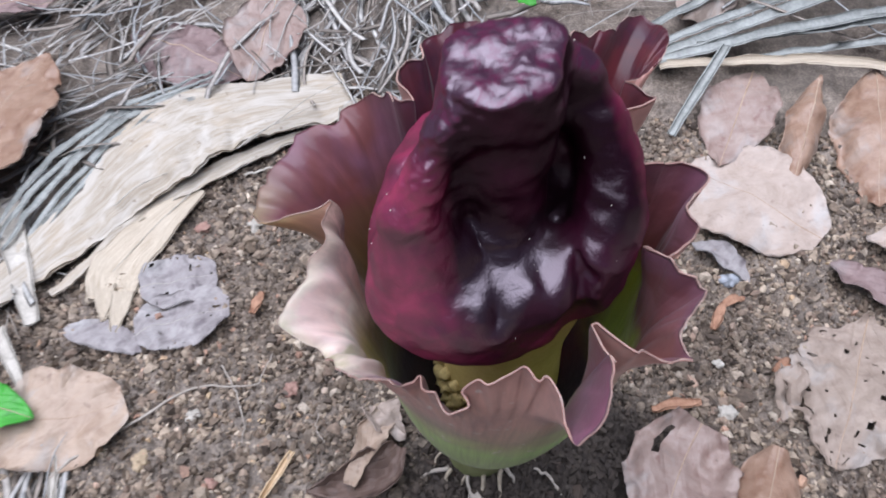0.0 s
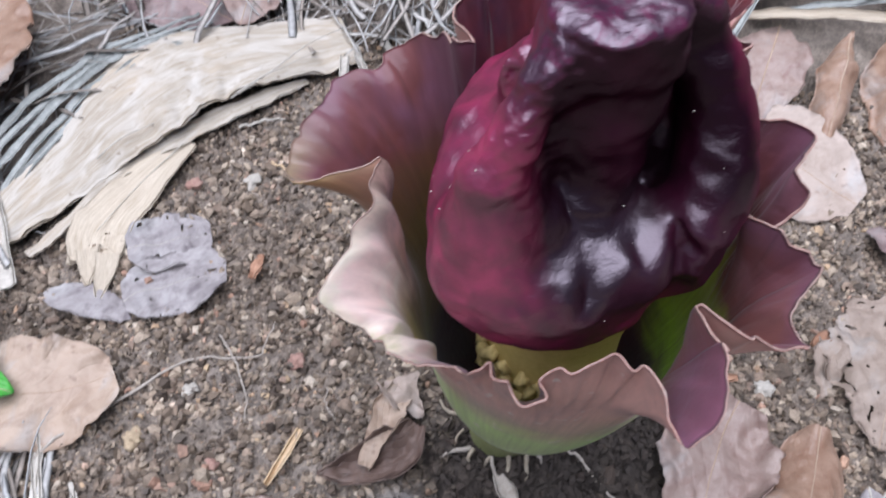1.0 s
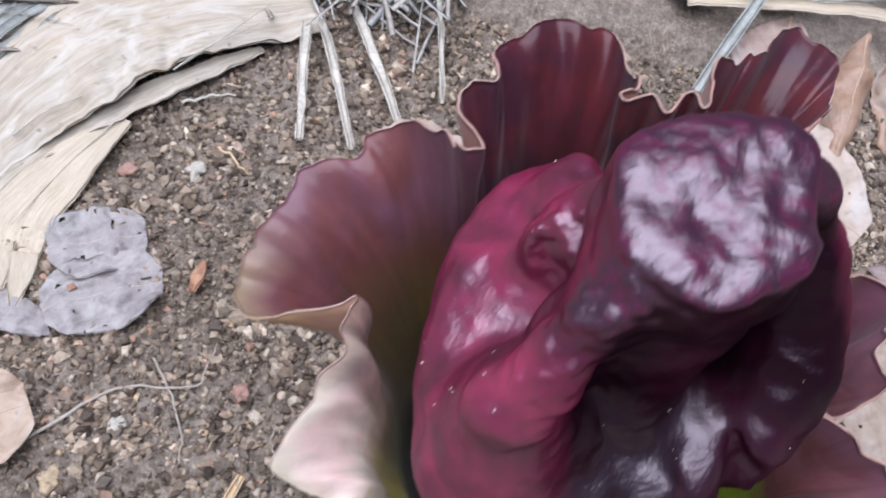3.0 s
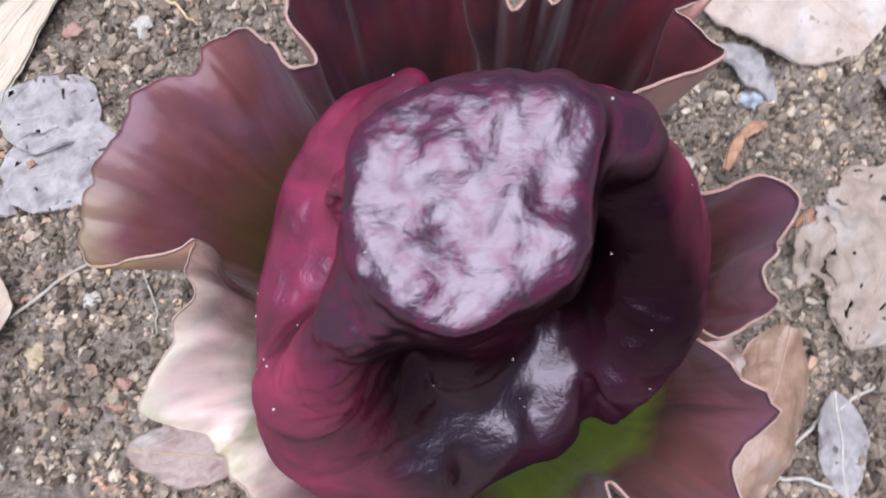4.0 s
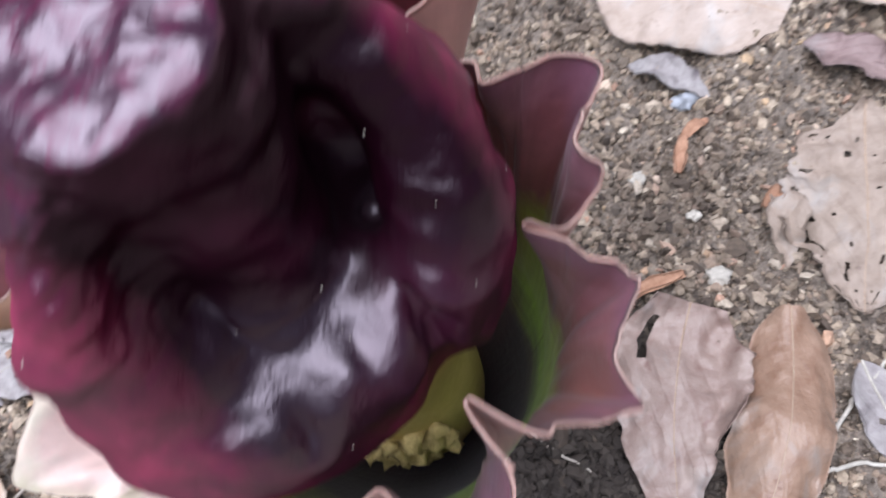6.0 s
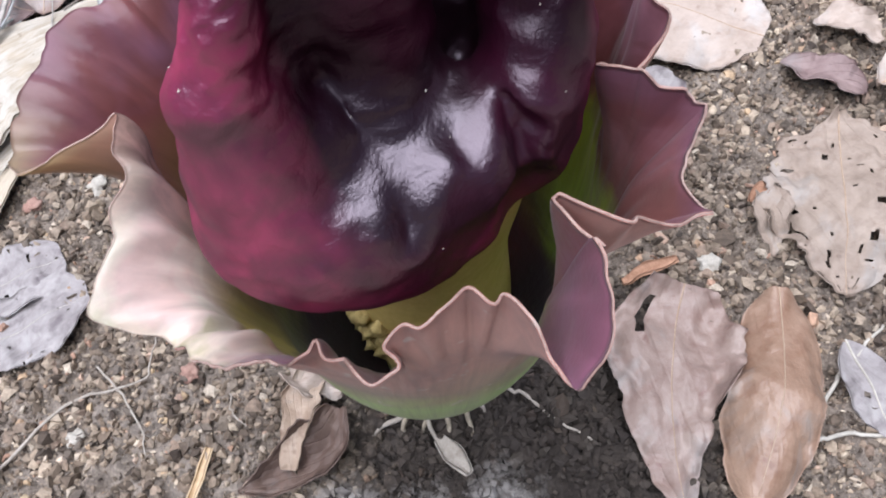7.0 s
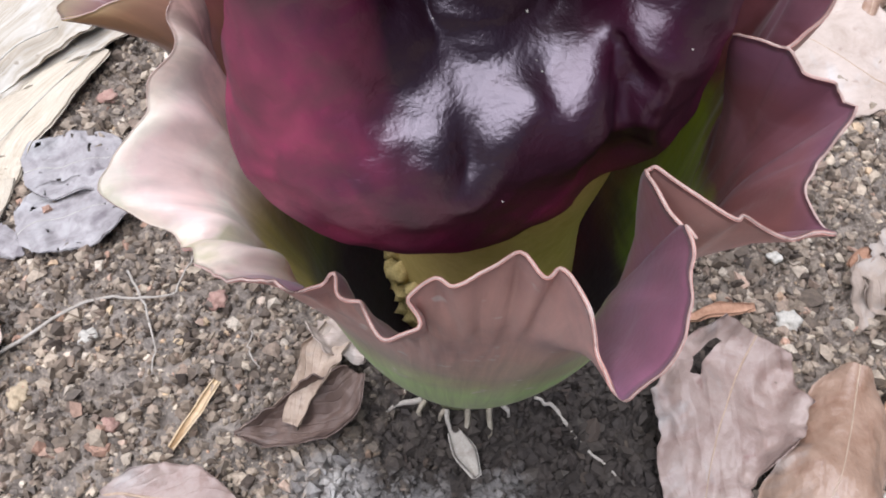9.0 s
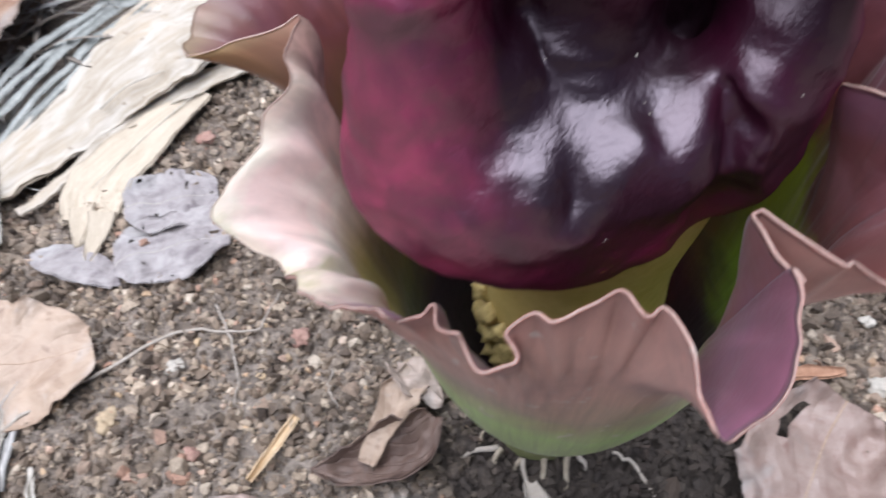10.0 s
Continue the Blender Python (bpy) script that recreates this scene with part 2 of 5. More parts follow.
        col = mix(nt, mix(nt, 1.0, faded, upper, "MULTIPLY"), col, mix(nt, ramp(nt, blot, [(0.40, (0, 0, 0)), (0.60, (1, 1, 1))]), (0.90, 0.72, 0.66), (0.96, 0.91, 0.80)))
        olive = mix(nt, 1.0, ramp(nt, blot, [(0.50, (0, 0, 0)), (0.60, (0.75, 0.75, 0.75))]), mix(nt, 1.0, ramp(nt, v, [(0.74, (0, 0, 0)), (0.88, (1, 1, 1))]),
                    ramp(nt, sep.outputs[0], [(0.575, (0, 0, 0)), (0.605, (1, 1, 1)), (0.64, (1, 1, 1)), (0.66, (0, 0, 0))]), "MULTIPLY"), "MULTIPLY")
        col = mix(nt, olive, col, (0.42, 0.40, 0.15))
        mauve_top = mix(nt, 1.0, upper, ramp(nt, sep.outputs[0], [(0.49, (0, 0, 0)), (0.51, (0.88, 0.88, 0.88)), (0.535, (0.85, 0.85, 0.85)), (0.565, (0, 0, 0))]), "MULTIPLY")
        col = mix(nt, mauve_top, col, mix(nt, ramp(nt, streak, [(0.42, (0, 0, 0)), (0.58, (1, 1, 1))]), (0.24, 0.085, 0.11), (0.50, 0.25, 0.25)))
        plum = mix(nt, 1.0, ramp(nt, v, [(0.62, (0, 0, 0)), (0.76, (1, 1, 1))]), ramp(nt, sep.outputs[0], [(0.640, (0, 0, 0)), (0.660, (0.7, 0.7, 0.7)), (0.690, (0.7, 0.7, 0.7)), (0.705, (0, 0, 0))]), "MULTIPLY")
        col = mix(nt, plum, col, (0.46, 0.24, 0.32))
        lip = mix(nt, 1.0, ramp(nt, v, [(0.50, (0, 0, 0)), (0.55, (1, 1, 1)), (0.64, (1, 1, 1)), (0.72, (0, 0, 0))]),
                  ramp(nt, sep.outputs[0], [(0.56, (0, 0, 0)), (0.60, (1, 1, 1)), (0.65, (1, 1, 1)), (0.67, (0, 0, 0))]), "MULTIPLY")
        col = mix(nt, lip, col, (0.66, 0.62, 0.10))
        col = mix(nt, mix(nt, 1.0, edge, part_edge, "MULTIPLY"), col, (0.60, 0.58, 0.27))
    col = mix(nt, 0.4, col, ramp(nt, streak, [(0.3, (0.6, 0.6, 0.6)), (0.7, (1.3, 1.3, 1.3))]), "MULTIPLY")
    nt.links.new(col, b.inputs["Base Color"])
    b.inputs["Roughness"].default_value = 0.28
    b.inputs["Specular IOR Level"].default_value = 0.55
    b.inputs["Sheen Weight"].default_value = 0.15
    bump(nt, b, mix(nt, 0.5, mix(nt, 0.35, streak, fine), blot), 0.5, 0.0022)
    fresh(nt, b, col, 0.40)
    return m


def appendix_mat():
    m, nt, b = nodes_of("appendix")
    ob = coords(nt)
    big, mid = noise_tex(nt, ob, 24, 4, 0.5, 0.4), noise_tex(nt, ob, 130, 4, 0.55, 0.8)
    fine = noise_tex(nt, ob, 900, 2, 0.5)
    col = ramp(nt, big, [(0.3, (0.007, 0.0006, 0.0034)), (0.52, (0.012, 0.0010, 0.0052)), (0.72, (0.030, 0.0022, 0.012))])
    geo = nt.nodes.new("ShaderNodeSeparateXYZ")
    nt.links.new(ob, geo.inputs[0])

    def wavy(source, amount):
        w = nt.nodes.new("ShaderNodeMath")
        w.operation = "MULTIPLY_ADD"
        nt.links.new(big, w.inputs[0])
        w.inputs[1].default_value = amount
        nt.links.new(source, w.inputs[2])
        return w.outputs[0]

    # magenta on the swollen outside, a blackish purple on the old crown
    flat = nt.nodes.new("ShaderNodeVectorMath")
    flat.operation = "MULTIPLY"
    flat.inputs[1].default_value = (1, 1, 0)
    nt.links.new(ob, flat.inputs[0])
    side = nt.nodes.new("ShaderNodeVectorMath")
    side.operation = "DISTANCE"
    side.inputs[1].default_value = (0.048, 0.071, 0)
    nt.links.new(flat.outputs[0], side.inputs[0])
    # near-black left in a circle round the front hollow, painting its shade
    rear = ramp(nt, wavy(side.outputs["Value"], 0.02), [(0.043, (0, 0, 0)), (0.060, (1, 1, 1))])
    mottle = noise_tex(nt, ob, 60, 4, 0.5, 0.3)
    col = mix(nt, rear, col, ramp(nt, mottle, [(0.34, (0.070, 0.003, 0.018)), (0.5, (0.15, 0.007, 0.038)), (0.68, (0.28, 0.016, 0.070))]))
    hem = ramp(nt, wavy(geo.outputs[2], 0.03), [(0.258, (1, 1, 1)), (0.282, (0, 0, 0))])
    col = mix(nt, hem, col, ramp(nt, mottle, [(0.34, (0.055, 0.002, 0.016)), (0.5, (0.12, 0.005, 0.033)), (0.68, (0.22, 0.010, 0.058))]))
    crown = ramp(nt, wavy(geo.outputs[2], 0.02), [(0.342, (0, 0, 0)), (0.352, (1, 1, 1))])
    # upward faces only, so colour and sheen paint a sky-lit top
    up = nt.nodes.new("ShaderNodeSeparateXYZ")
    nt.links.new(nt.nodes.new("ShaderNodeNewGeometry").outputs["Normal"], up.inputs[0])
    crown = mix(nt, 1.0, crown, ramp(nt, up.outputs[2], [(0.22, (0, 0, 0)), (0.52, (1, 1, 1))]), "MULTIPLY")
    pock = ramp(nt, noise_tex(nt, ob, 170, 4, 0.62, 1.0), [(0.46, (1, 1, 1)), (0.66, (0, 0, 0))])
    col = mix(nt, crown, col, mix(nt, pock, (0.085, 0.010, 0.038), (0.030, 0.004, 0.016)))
    nt.links.new(col, b.inputs["Base Color"])
    b.inputs["Roughness"].default_value = 0.6
    b.inputs["Specular IOR Level"].default_value = 0.0
    bump(nt, b, mix(nt, 0.22, mid, fine), 0.42, 0.0015)
    wax = nt.nodes.new("ShaderNodeBsdfAnisotropic")
    wax.inputs["Color"].default_value = (1.0, 0.88, 0.98, 1)
    wax.inputs["Roughness"].default_value = 0.37
    nt.links.new(b.inputs["Normal"].links[0].from_socket, wax.inputs["Normal"])
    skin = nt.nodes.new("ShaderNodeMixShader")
    # sky sheen painted in by zone: crown with small pocks, sides and apron
    crown_sheen = mix(nt, pock, (0.070, 0.070, 0.070), (0.125, 0.125, 0.125))
    # much less above the apron, to keep the shaded hollow dark
    low_sheen = ramp(nt, wavy(geo.outputs[2], 0.02), [(0.294, (0.105, 0.105, 0.105)), (0.310, (0.028, 0.028, 0.028))])
    gloss = mix(nt, crown, mix(nt, rear, low_sheen, (0.145, 0.145, 0.145)), crown_sheen)
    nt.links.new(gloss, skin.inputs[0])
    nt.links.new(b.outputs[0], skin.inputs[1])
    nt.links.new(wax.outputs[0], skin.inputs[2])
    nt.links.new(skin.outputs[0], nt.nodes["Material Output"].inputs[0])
    return m


MAT = {
    "tan": dry_leaf_mat("tan_leaf", (0.36, 0.25, 0.175), (0.54, 0.42, 0.32), (0.20, 0.12, 0.08), 0.5, 0.2),
    "pale": dry_leaf_mat("pale_leaf", (0.40, 0.31, 0.245), (0.58, 0.48, 0.41), (0.30, 0.21, 0.165), 0.6, 0.25),
    "orange": dry_leaf_mat("orange_leaf", (0.26, 0.145, 0.09), (0.45, 0.31, 0.225), (0.18, 0.085, 0.055), 0.30, 0.12),
    "pink": dry_leaf_mat("pinkish_leaf", (0.27, 0.175, 0.145), (0.44, 0.345, 0.295), (0.22, 0.11, 0.09), 0.42, 0.2),
    "worn": dry_leaf_mat("worn_leaf", (0.27, 0.205, 0.16), (0.45, 0.36, 0.29), (0.20, 0.14, 0.11), 0.6, 0.25),
    "grey": dry_leaf_mat("grey_leaf", (0.20, 0.17, 0.17), (0.47, 0.435, 0.42), (0.10, 0.075, 0.085), 0.6, 0.2),
    "brown": dry_leaf_mat("brown_leaf", (0.20, 0.13, 0.10), (0.38, 0.28, 0.22), (0.09, 0.055, 0.045)),
    # brown inside of the curled leaf, darkened in colour for its shade
    "dark": dry_leaf_mat("shaded_leaf", (0.09, 0.055, 0.043), (0.20, 0.135, 0.105), (0.05, 0.03, 0.024)),
    "mauve": dry_leaf_mat("mauve_leaf", (0.20, 0.125, 0.12), (0.36, 0.27, 0.25), (0.12, 0.075, 0.07)),
    "green": dry_leaf_mat("green_leaf", (0.05, 0.30, 0.03), (0.10, 0.45, 0.05), (0.04, 0.2, 0.03), 0.4),
    "rib": plain_mat("midrib", (0.34, 0.23, 0.15), (0.52, 0.40, 0.30), 80, 0.7),
    "bark": sheath_mat(),
    "strip": plain_mat("dry_strip", (0.42, 0.34, 0.24), (0.68, 0.60, 0.48), 7, 0.8, (4, 0.8, 1), 0.002, "UV"),
    "old_straw": straw_mat(),
    "straw": plain_mat("grey_straw", (0.34, 0.31, 0.26), (0.62, 0.58, 0.51), 70, 0.75, (1, 1, 1), 0.0008),
    "green_straw": plain_mat("greenish_straw", (0.19, 0.20, 0.185), (0.40, 0.41, 0.385), 50, 0.7, (1, 1, 1), 0.0012),
    "yellow_straw": plain_mat("yellow_straw", (0.44, 0.30, 0.16), (0.66, 0.51, 0.33), 60, 0.65),
    "twig": plain_mat("twig", (0.26, 0.22, 0.18), (0.48, 0.43, 0.37), 120, 0.85),
    "root": plain_mat("root", (0.22, 0.18, 0.13), (0.44, 0.38, 0.29), 120, 0.85),
    "chip": plain_mat("orange_chip", (0.26, 0.13, 0.075), (0.48, 0.28, 0.18), 160, 0.9),
    "red_stone": plain_mat("red_stone", (0.24, 0.125, 0.095), (0.46, 0.30, 0.24), 260, 0.9),
    "yellow_stone": plain_mat("yellow_stone", (0.32, 0.235, 0.14), (0.54, 0.43, 0.29), 260, 0.9),
    "white_stone": plain_mat("white_stone", (0.34, 0.31, 0.26), (0.62, 0.575, 0.50), 260, 0.9),
    "blue_stone": plain_mat("blue_stone", (0.26, 0.275, 0.30), (0.44, 0.46, 0.50), 160, 0.8),
    "edge": plain_mat("rim_edge", (0.33, 0.21, 0.18), (0.54, 0.41, 0.35), 150, 0.6),
    "knob": plain_mat("pollen_knob", (0.30, 0.22, 0.06), (0.72, 0.57, 0.25), 320, 0.8),
    "neck": plain_mat("spadix_neck", (0.50, 0.37, 0.11), (0.66, 0.52, 0.20), 60, 0.55),
    "stalk": plain_mat("stalk", (0.20, 0.22, 0.08), (0.34, 0.36, 0.16), 60, 0.6),
    "soil": soil_mat(), "crumbs": crumb_mat(), "appendix": appendix_mat(),
    "spathe_in": spathe_mat("spathe_inside", False), "spathe_out": spathe_mat("spathe_outside", True),
}


# ---- small tools ----
def hash01(ix, iy, iz, seed):
    h = (ix * 374761393 + iy * 668265263 + iz * 2147483647 + seed * 974711) & 0xFFFFFFFF
    h = ((h ^ (h >> 13)) * 1274126177) & 0xFFFFFFFF
    return ((h ^ (h >> 16)) & 0xFFFFFF) / float(0xFFFFFF)


def vnoise(x, y, z=0.0, seed=0):
    """Smooth noise from -1 to 1 over arrays."""
    x, y, z = np.broadcast_arrays(np.asarray(x, float), np.asarray(y, float), np.asarray(z, float))
    i = [np.floor(a).astype(np.int64) for a in (x, y, z)]
    f = [a - b for a, b in zip((x, y, z), i)]
    f = [a * a * a * (a * (a * 6 - 15) + 10) for a in f]
    out = 0
    for dx in (0, 1):
        for dy in (0, 1):
            for dz in (0, 1):
                w = (f[0] if dx else 1 - f[0]) * (f[1] if dy else 1 - f[1]) * (f[2] if dz else 1 - f[2])
                out = out + w * hash01(i[0] + dx, i[1] + dy, i[2] + dz, seed)
    return out * 2 - 1


def fbm(x, y, z=0.0, seed=0, octaves=4, gain=0.5):
    out, a = 0, 1.0
    for k in range(octaves):
        out = out + a * vnoise(np.asarray(x) * 2 ** k, np.asarray(y) * 2 ** k, np.asarray(z) * 2 ** k, seed + k)
        a *= gain
    return out


def ground_height(x, y):
    x, y = np.asarray(x, float), np.asarray(y, float)
    near = np.exp(-((np.hypot(x, y - 0.2) / 1.5) ** 4))
    h = 0.004 * fbm(x * 9, y * 9, 0, 3, 3) + near * (0.0030 * fbm(x * 70, y * 70, 0, 11, 3))
    mound = 0.006 * np.exp(-(((x - 0.06) / 0.07) ** 2 + ((y - 0.09) / 0.06) ** 2))
    heap = near * (0.0012 * vnoise(x * 55, y * 55, 0, 81) + 0.0007 * vnoise(x * 140, y * 140, 0, 82))
    return h + mound + heap - 0.002


def smooth(a, b, x):
    t = np.clip((np.asarray(x, float) - a) / (b - a), 0, 1)
    return t * t * (3 - 2 * t)


def spline(table, s, closed=False):
    """Catmull-Rom through the rows of table at the parameters s, from 0 to 1."""
    p = np.asarray(table, float)
    n = len(p)
    if closed:
        q = np.asarray(s) % 1.0 * n
        i = np.floor(q).astype(int)
        idx = [(i + k) % n for k in (-1, 0, 1, 2)]
    else:
        q = np.clip(s, 0, 1) * (n - 1)
        i = np.minimum(np.floor(q).astype(int), n - 2)
        idx = [np.clip(i + k, 0, n - 1) for k in (-1, 0, 1, 2)]
    f = (q - i)[..., None]
    a, b, c, d = (p[k] for k in idx)
    return 0.5 * (2 * b + (c - a) * f + (2 * a - 5 * b + 4 * c - d) * f ** 2 + (3 * b - a - 3 * c + d) * f ** 3)


def mesh_of(name, verts, faces, uv=None, slots=None):
    me = bpy.data.meshes.new(name)
    me.from_pydata(np.asarray(verts).reshape(-1, 3).tolist(), [], np.asarray(faces).tolist() if not isinstance(faces, list) else faces)
    me.polygons.foreach_set("use_smooth", [True] * len(me.polygons))
    if uv is not None:
        layer = me.uv_layers.new(name="UVMap")
        loops = np.empty(len(me.loops), int)
        me.loops.foreach_get("vertex_index", loops)
        layer.data.foreach_set("uv", np.asarray(uv, float).reshape(-1, 2)[loops].ravel())
    if slots is not None:
        me.polygons.foreach_set("material_index", slots)
    me.update()
    return me


def part(name, me, materials, parent=None, label=""):
    for m in materials if isinstance(materials, (list, tuple)) else [materials]:
        me.materials.append(m)
    ob = new(name, me)
    ob.parent = parent
    return tagged(ob, label)


def grid_faces(nu, nv, closed=False, start=0):
    i, j = np.meshgrid(np.arange(nu if closed else nu - 1), np.arange(nv - 1), indexing="ij")
    k = (i + 1) % nu
    return (start + np.stack([i * nv + j, k * nv + j, k * nv + j + 1, i * nv + j + 1], -1)).reshape(-1, 4)


def sheet(name, pts, uv, thick, closed=False, gone=None):
    """A thin sheet with two faces and a joined border, from a grid of points; gone: cells eaten away."""
    nu, nv = pts.shape[:2]
    du = np.roll(pts, -1, 0) - np.roll(pts, 1, 0) if closed else np.gradient(pts, axis=0)
    n = np.cross(du, np.gradient(pts, axis=1))
    n /= np.linalg.norm(n, axis=-1, keepdims=True) + 1e-12
    top, low = pts + n * thick / 2, pts - n * thick / 2
    f = grid_faces(nu, nv, closed)
    g = grid_faces(nu, nv, closed, nu * nv)[:, ::-1]
    if gone is not None:
        f, g = f[~gone.reshape(-1)], g[~gone.reshape(-1)]
    side = []
    a = np.arange(nu if closed else nu - 1)
    b = (a + 1) % nu
    for j, flip in ((nv - 1, False), (0, True)):
        q = np.stack([a * nv + j, b * nv + j, b * nv + j + nu * nv, a * nv + j + nu * nv], -1)
        side.append(q if flip else q[:, ::-1])
    if not closed:
        a = np.arange(nv - 1)
        for i, flip in ((0, False), (nu - 1, True)):
            q = np.stack([i * nv + a, i * nv + a + 1, i * nv + a + 1 + nu * nv, i * nv + a + nu * nv], -1)
            side.append(q if flip else q[:, ::-1])
    side = np.concatenate(side)
    faces = np.concatenate([f, g, side])
    slots = np.concatenate([np.zeros(len(f), int), np.ones(len(g), int), np.ones(len(side), int)])
    v = np.concatenate([top.reshape(-1, 3), low.reshape(-1, 3)])
    u = np.concatenate([uv.reshape(-1, 2)] * 2)
    return mesh_of(name, v, faces, u, slots)


def tube_data(path, radii, sides=6, start=0, closed=False):
    path = np.asarray(path, float)
    n = len(path)
    t = np.roll(path, -1, 0) - np.roll(path, 1, 0) if closed else np.gradient(path, axis=0)
    t /= np.linalg.norm(t, axis=1, keepdims=True) + 1e-12
    up = np.where(np.abs(t[:, 2:3]) > 0.9, [[1.0, 0, 0]], [[0, 0, 1.0]])
    a = np.cross(t, up)
    a /= np.linalg.norm(a, axis=1, keepdims=True) + 1e-12
    b = np.cross(a, t)
    k = np.arange(sides) * 2 * np.pi / sides
    r = np.broadcast_to(np.asarray(radii, float), (n,))[:, None, None]
    v = path[:, None] + r * (np.cos(k)[None, :, None] * a[:, None] + np.sin(k)[None, :, None] * b[:, None])
    i, j = np.meshgrid(np.arange(n if closed else n - 1), np.arange(sides), indexing="ij")
    i2, j2 = (i + 1) % n, (j + 1) % sides
    f = (start + np.stack([i * sides + j, i * sides + j2, i2 * sides + j2, i2 * sides + j], -1)).reshape(-1, 4)
    return v.reshape(-1, 3), f


def tube(name, path, radii, sides=6, closed=False):
    v, f = tube_data(path, radii, sides, 0, closed)
    f = f.tolist()
    if not closed:
        f += [list(range(sides))[::-1], list(range(len(v) - sides, len(v)))]
    return mesh_of(name, v, f)


def on_ground(xyh, s=None):
    """Stations of x, y and height over the soil, as places."""
    p = np.asarray(xyh, float)
    return np.column_stack([p[:, 0], p[:, 1], ground_height(p[:, 0], p[:, 1]) + p[:, 2]])


def blade_points(stations, widths, cup=0.0, roll=0.0, ripple=0.0, rag=0.0, seed=0, nu=46, nv=15, tear=90):
    """A strip along stations (x, y, height over the soil) with half widths. cup: how far the edges rise, in half widths."""
    s = np.linspace(0, 1, nu)
    c = spline(on_ground(stations), s)
    w = np.maximum(spline(np.asarray(widths, float)[:, None], s)[:, 0], 0.0006)
    t = np.gradient(c, axis=0)
    t /= np.linalg.norm(t, axis=1, keepdims=True)
    side = np.cross(t, [0, 0, 1.0])
    side /= np.linalg.norm(side, axis=1, keepdims=True)
    up = np.cross(side, t)
    q = np.linspace(-1, 1, nv)
    S, Q = np.meshgrid(s, q, indexing="ij")
    length = np.linalg.norm(np.diff(c, axis=0), axis=1).sum()
    wob = fbm(S * length * tear + seed * 7.1, Q * 0.3 + np.sign(Q) * 5, 0, seed, 3)
    W = w[:, None] * (1 + rag * wob * np.abs(Q))
    bend = cup * np.abs(Q) ** 2
    lat = Q * W * np.cos(np.clip(np.abs(cup) * np.abs(Q), 0, 1.3) * 0.6)
    hgt = bend * W + ripple * fbm(S * length * 45 + seed, Q * W * 60, 0, seed + 5, 3) * (0.25 + np.abs(Q))
    r = radians(roll)
    lat, hgt = lat * math.cos(r) - hgt * math.sin(r), lat * math.sin(r) + hgt * math.cos(r)
    pts = c[:, None] + lat[..., None] * side[:, None] + hgt[..., None] * up[:, None]
    floor = ground_height(pts[..., 0], pts[..., 1]) + 0.0032
    pts[..., 2] = np.maximum(pts[..., 2], floor)
    return pts, np.stack([Q * 0.5 + 0.5, S], -1), c


LEAF_SHAPE = (0.05, 0.55, 0.85, 1.0, 0.97, 0.82, 0.5, 0.04)


OVAL = (0.35, 0.8, 0.98, 1.0, 1.0, 0.98, 0.85, 0.4)


def leaf(base, tip, width, mat, label, high=(0.004, 0.008, 0.004), cup=0.15, roll=0.0, ripple=0.003, rag=0.05, seed=1, bow=0.0,
         shape=LEAF_SHAPE, rib=0.0009, name="dry_leaf", category="leaf", group="leaf litter", eaten=0.0, slot=None):
    b, t = np.array(base, float), np.array(tip, float)
    across = np.array([-(t - b)[1], (t - b)[0]])
    s = np.linspace(0, 1, 7)
    hs = spline(np.array(high, float)[:, None], s)[:, 0]
    st = [(*(b + (t - b) * k + across * bow * 4 * k * (1 - k)), h) for k, h in zip(s, hs)]
    pts, uv, c = blade_points(st, [width / 2 * k for k in shape], cup, roll, ripple * 1.3, rag + 0.03, seed, 110 if eaten or slot else 70, 41 if eaten or slot else 25, 55 + 12 * (seed % 4))
    root = tagged(new(name), label, category, group)
    root.location = pts[len(pts) // 2, pts.shape[1] // 2].tolist()
    off = np.array(root.location)
    q, k = uv[:-1, :-1, 0], uv[:-1, :-1, 1]
    size = 1000 * width
    gone = vnoise(q * size / 5.5 + seed, k * size / 4.0, 0, seed + 9) > 1.0 - eaten
    gone |= (vnoise(q * size / 3.0, k * size / 2.4 + seed, 0, seed + 19) > 1.0 - 0.8 * eaten) & (np.abs(q - 0.5) > 0.34)
    if slot:
        gone |= (q > slot[0]) & (q < slot[1]) & (k > slot[2]) & (k < slot[3])
    m = gone.shape[1] // 2
    gone[:, m - 1:m + 2] = False
    part("blade", sheet("blade", pts - off, uv, 0.0008, False, gone), [MAT[mat], MAT[mat]], root)
    if rib:
        mid = pts[:, pts.shape[1] // 2] - off + [0, 0, 0.0004]
        part("midrib", tube("midrib", mid, np.linspace(rib, rib * 0.4, len(mid)), 6), MAT["straw" if mat == "grey" else "rib"], root)
    return root


def strip(stations, widths, mat, label, name, category, cup=0.1, roll=0.0, ripple=0.002, rag=0.08, seed=1, thick=0.0016, nu=70, nv=21, group="", tear=45):
    pts, uv, c = blade_points(stations, widths, cup, roll, ripple, rag, seed, nu, nv, tear)
    off = c[len(c) // 2]
    ob = part(name, sheet(name, pts - off, uv, thick), [MAT[mat], MAT[mat]])
    ob.location = off.tolist()
    return tagged(ob, label, category, group)


# ---- ground ----
def spread(near_lo, near_hi, count, far):
    """Closely set lines over the near ground, then ever wider ones to the horizon."""
    out = near_hi - near_lo
    tail = out * 0.012 * np.cumsum(1.32 ** np.arange(far))
    return np.concatenate([near_lo - tail[::-1], np.linspace(near_lo, near_hi, count), near_hi + tail])


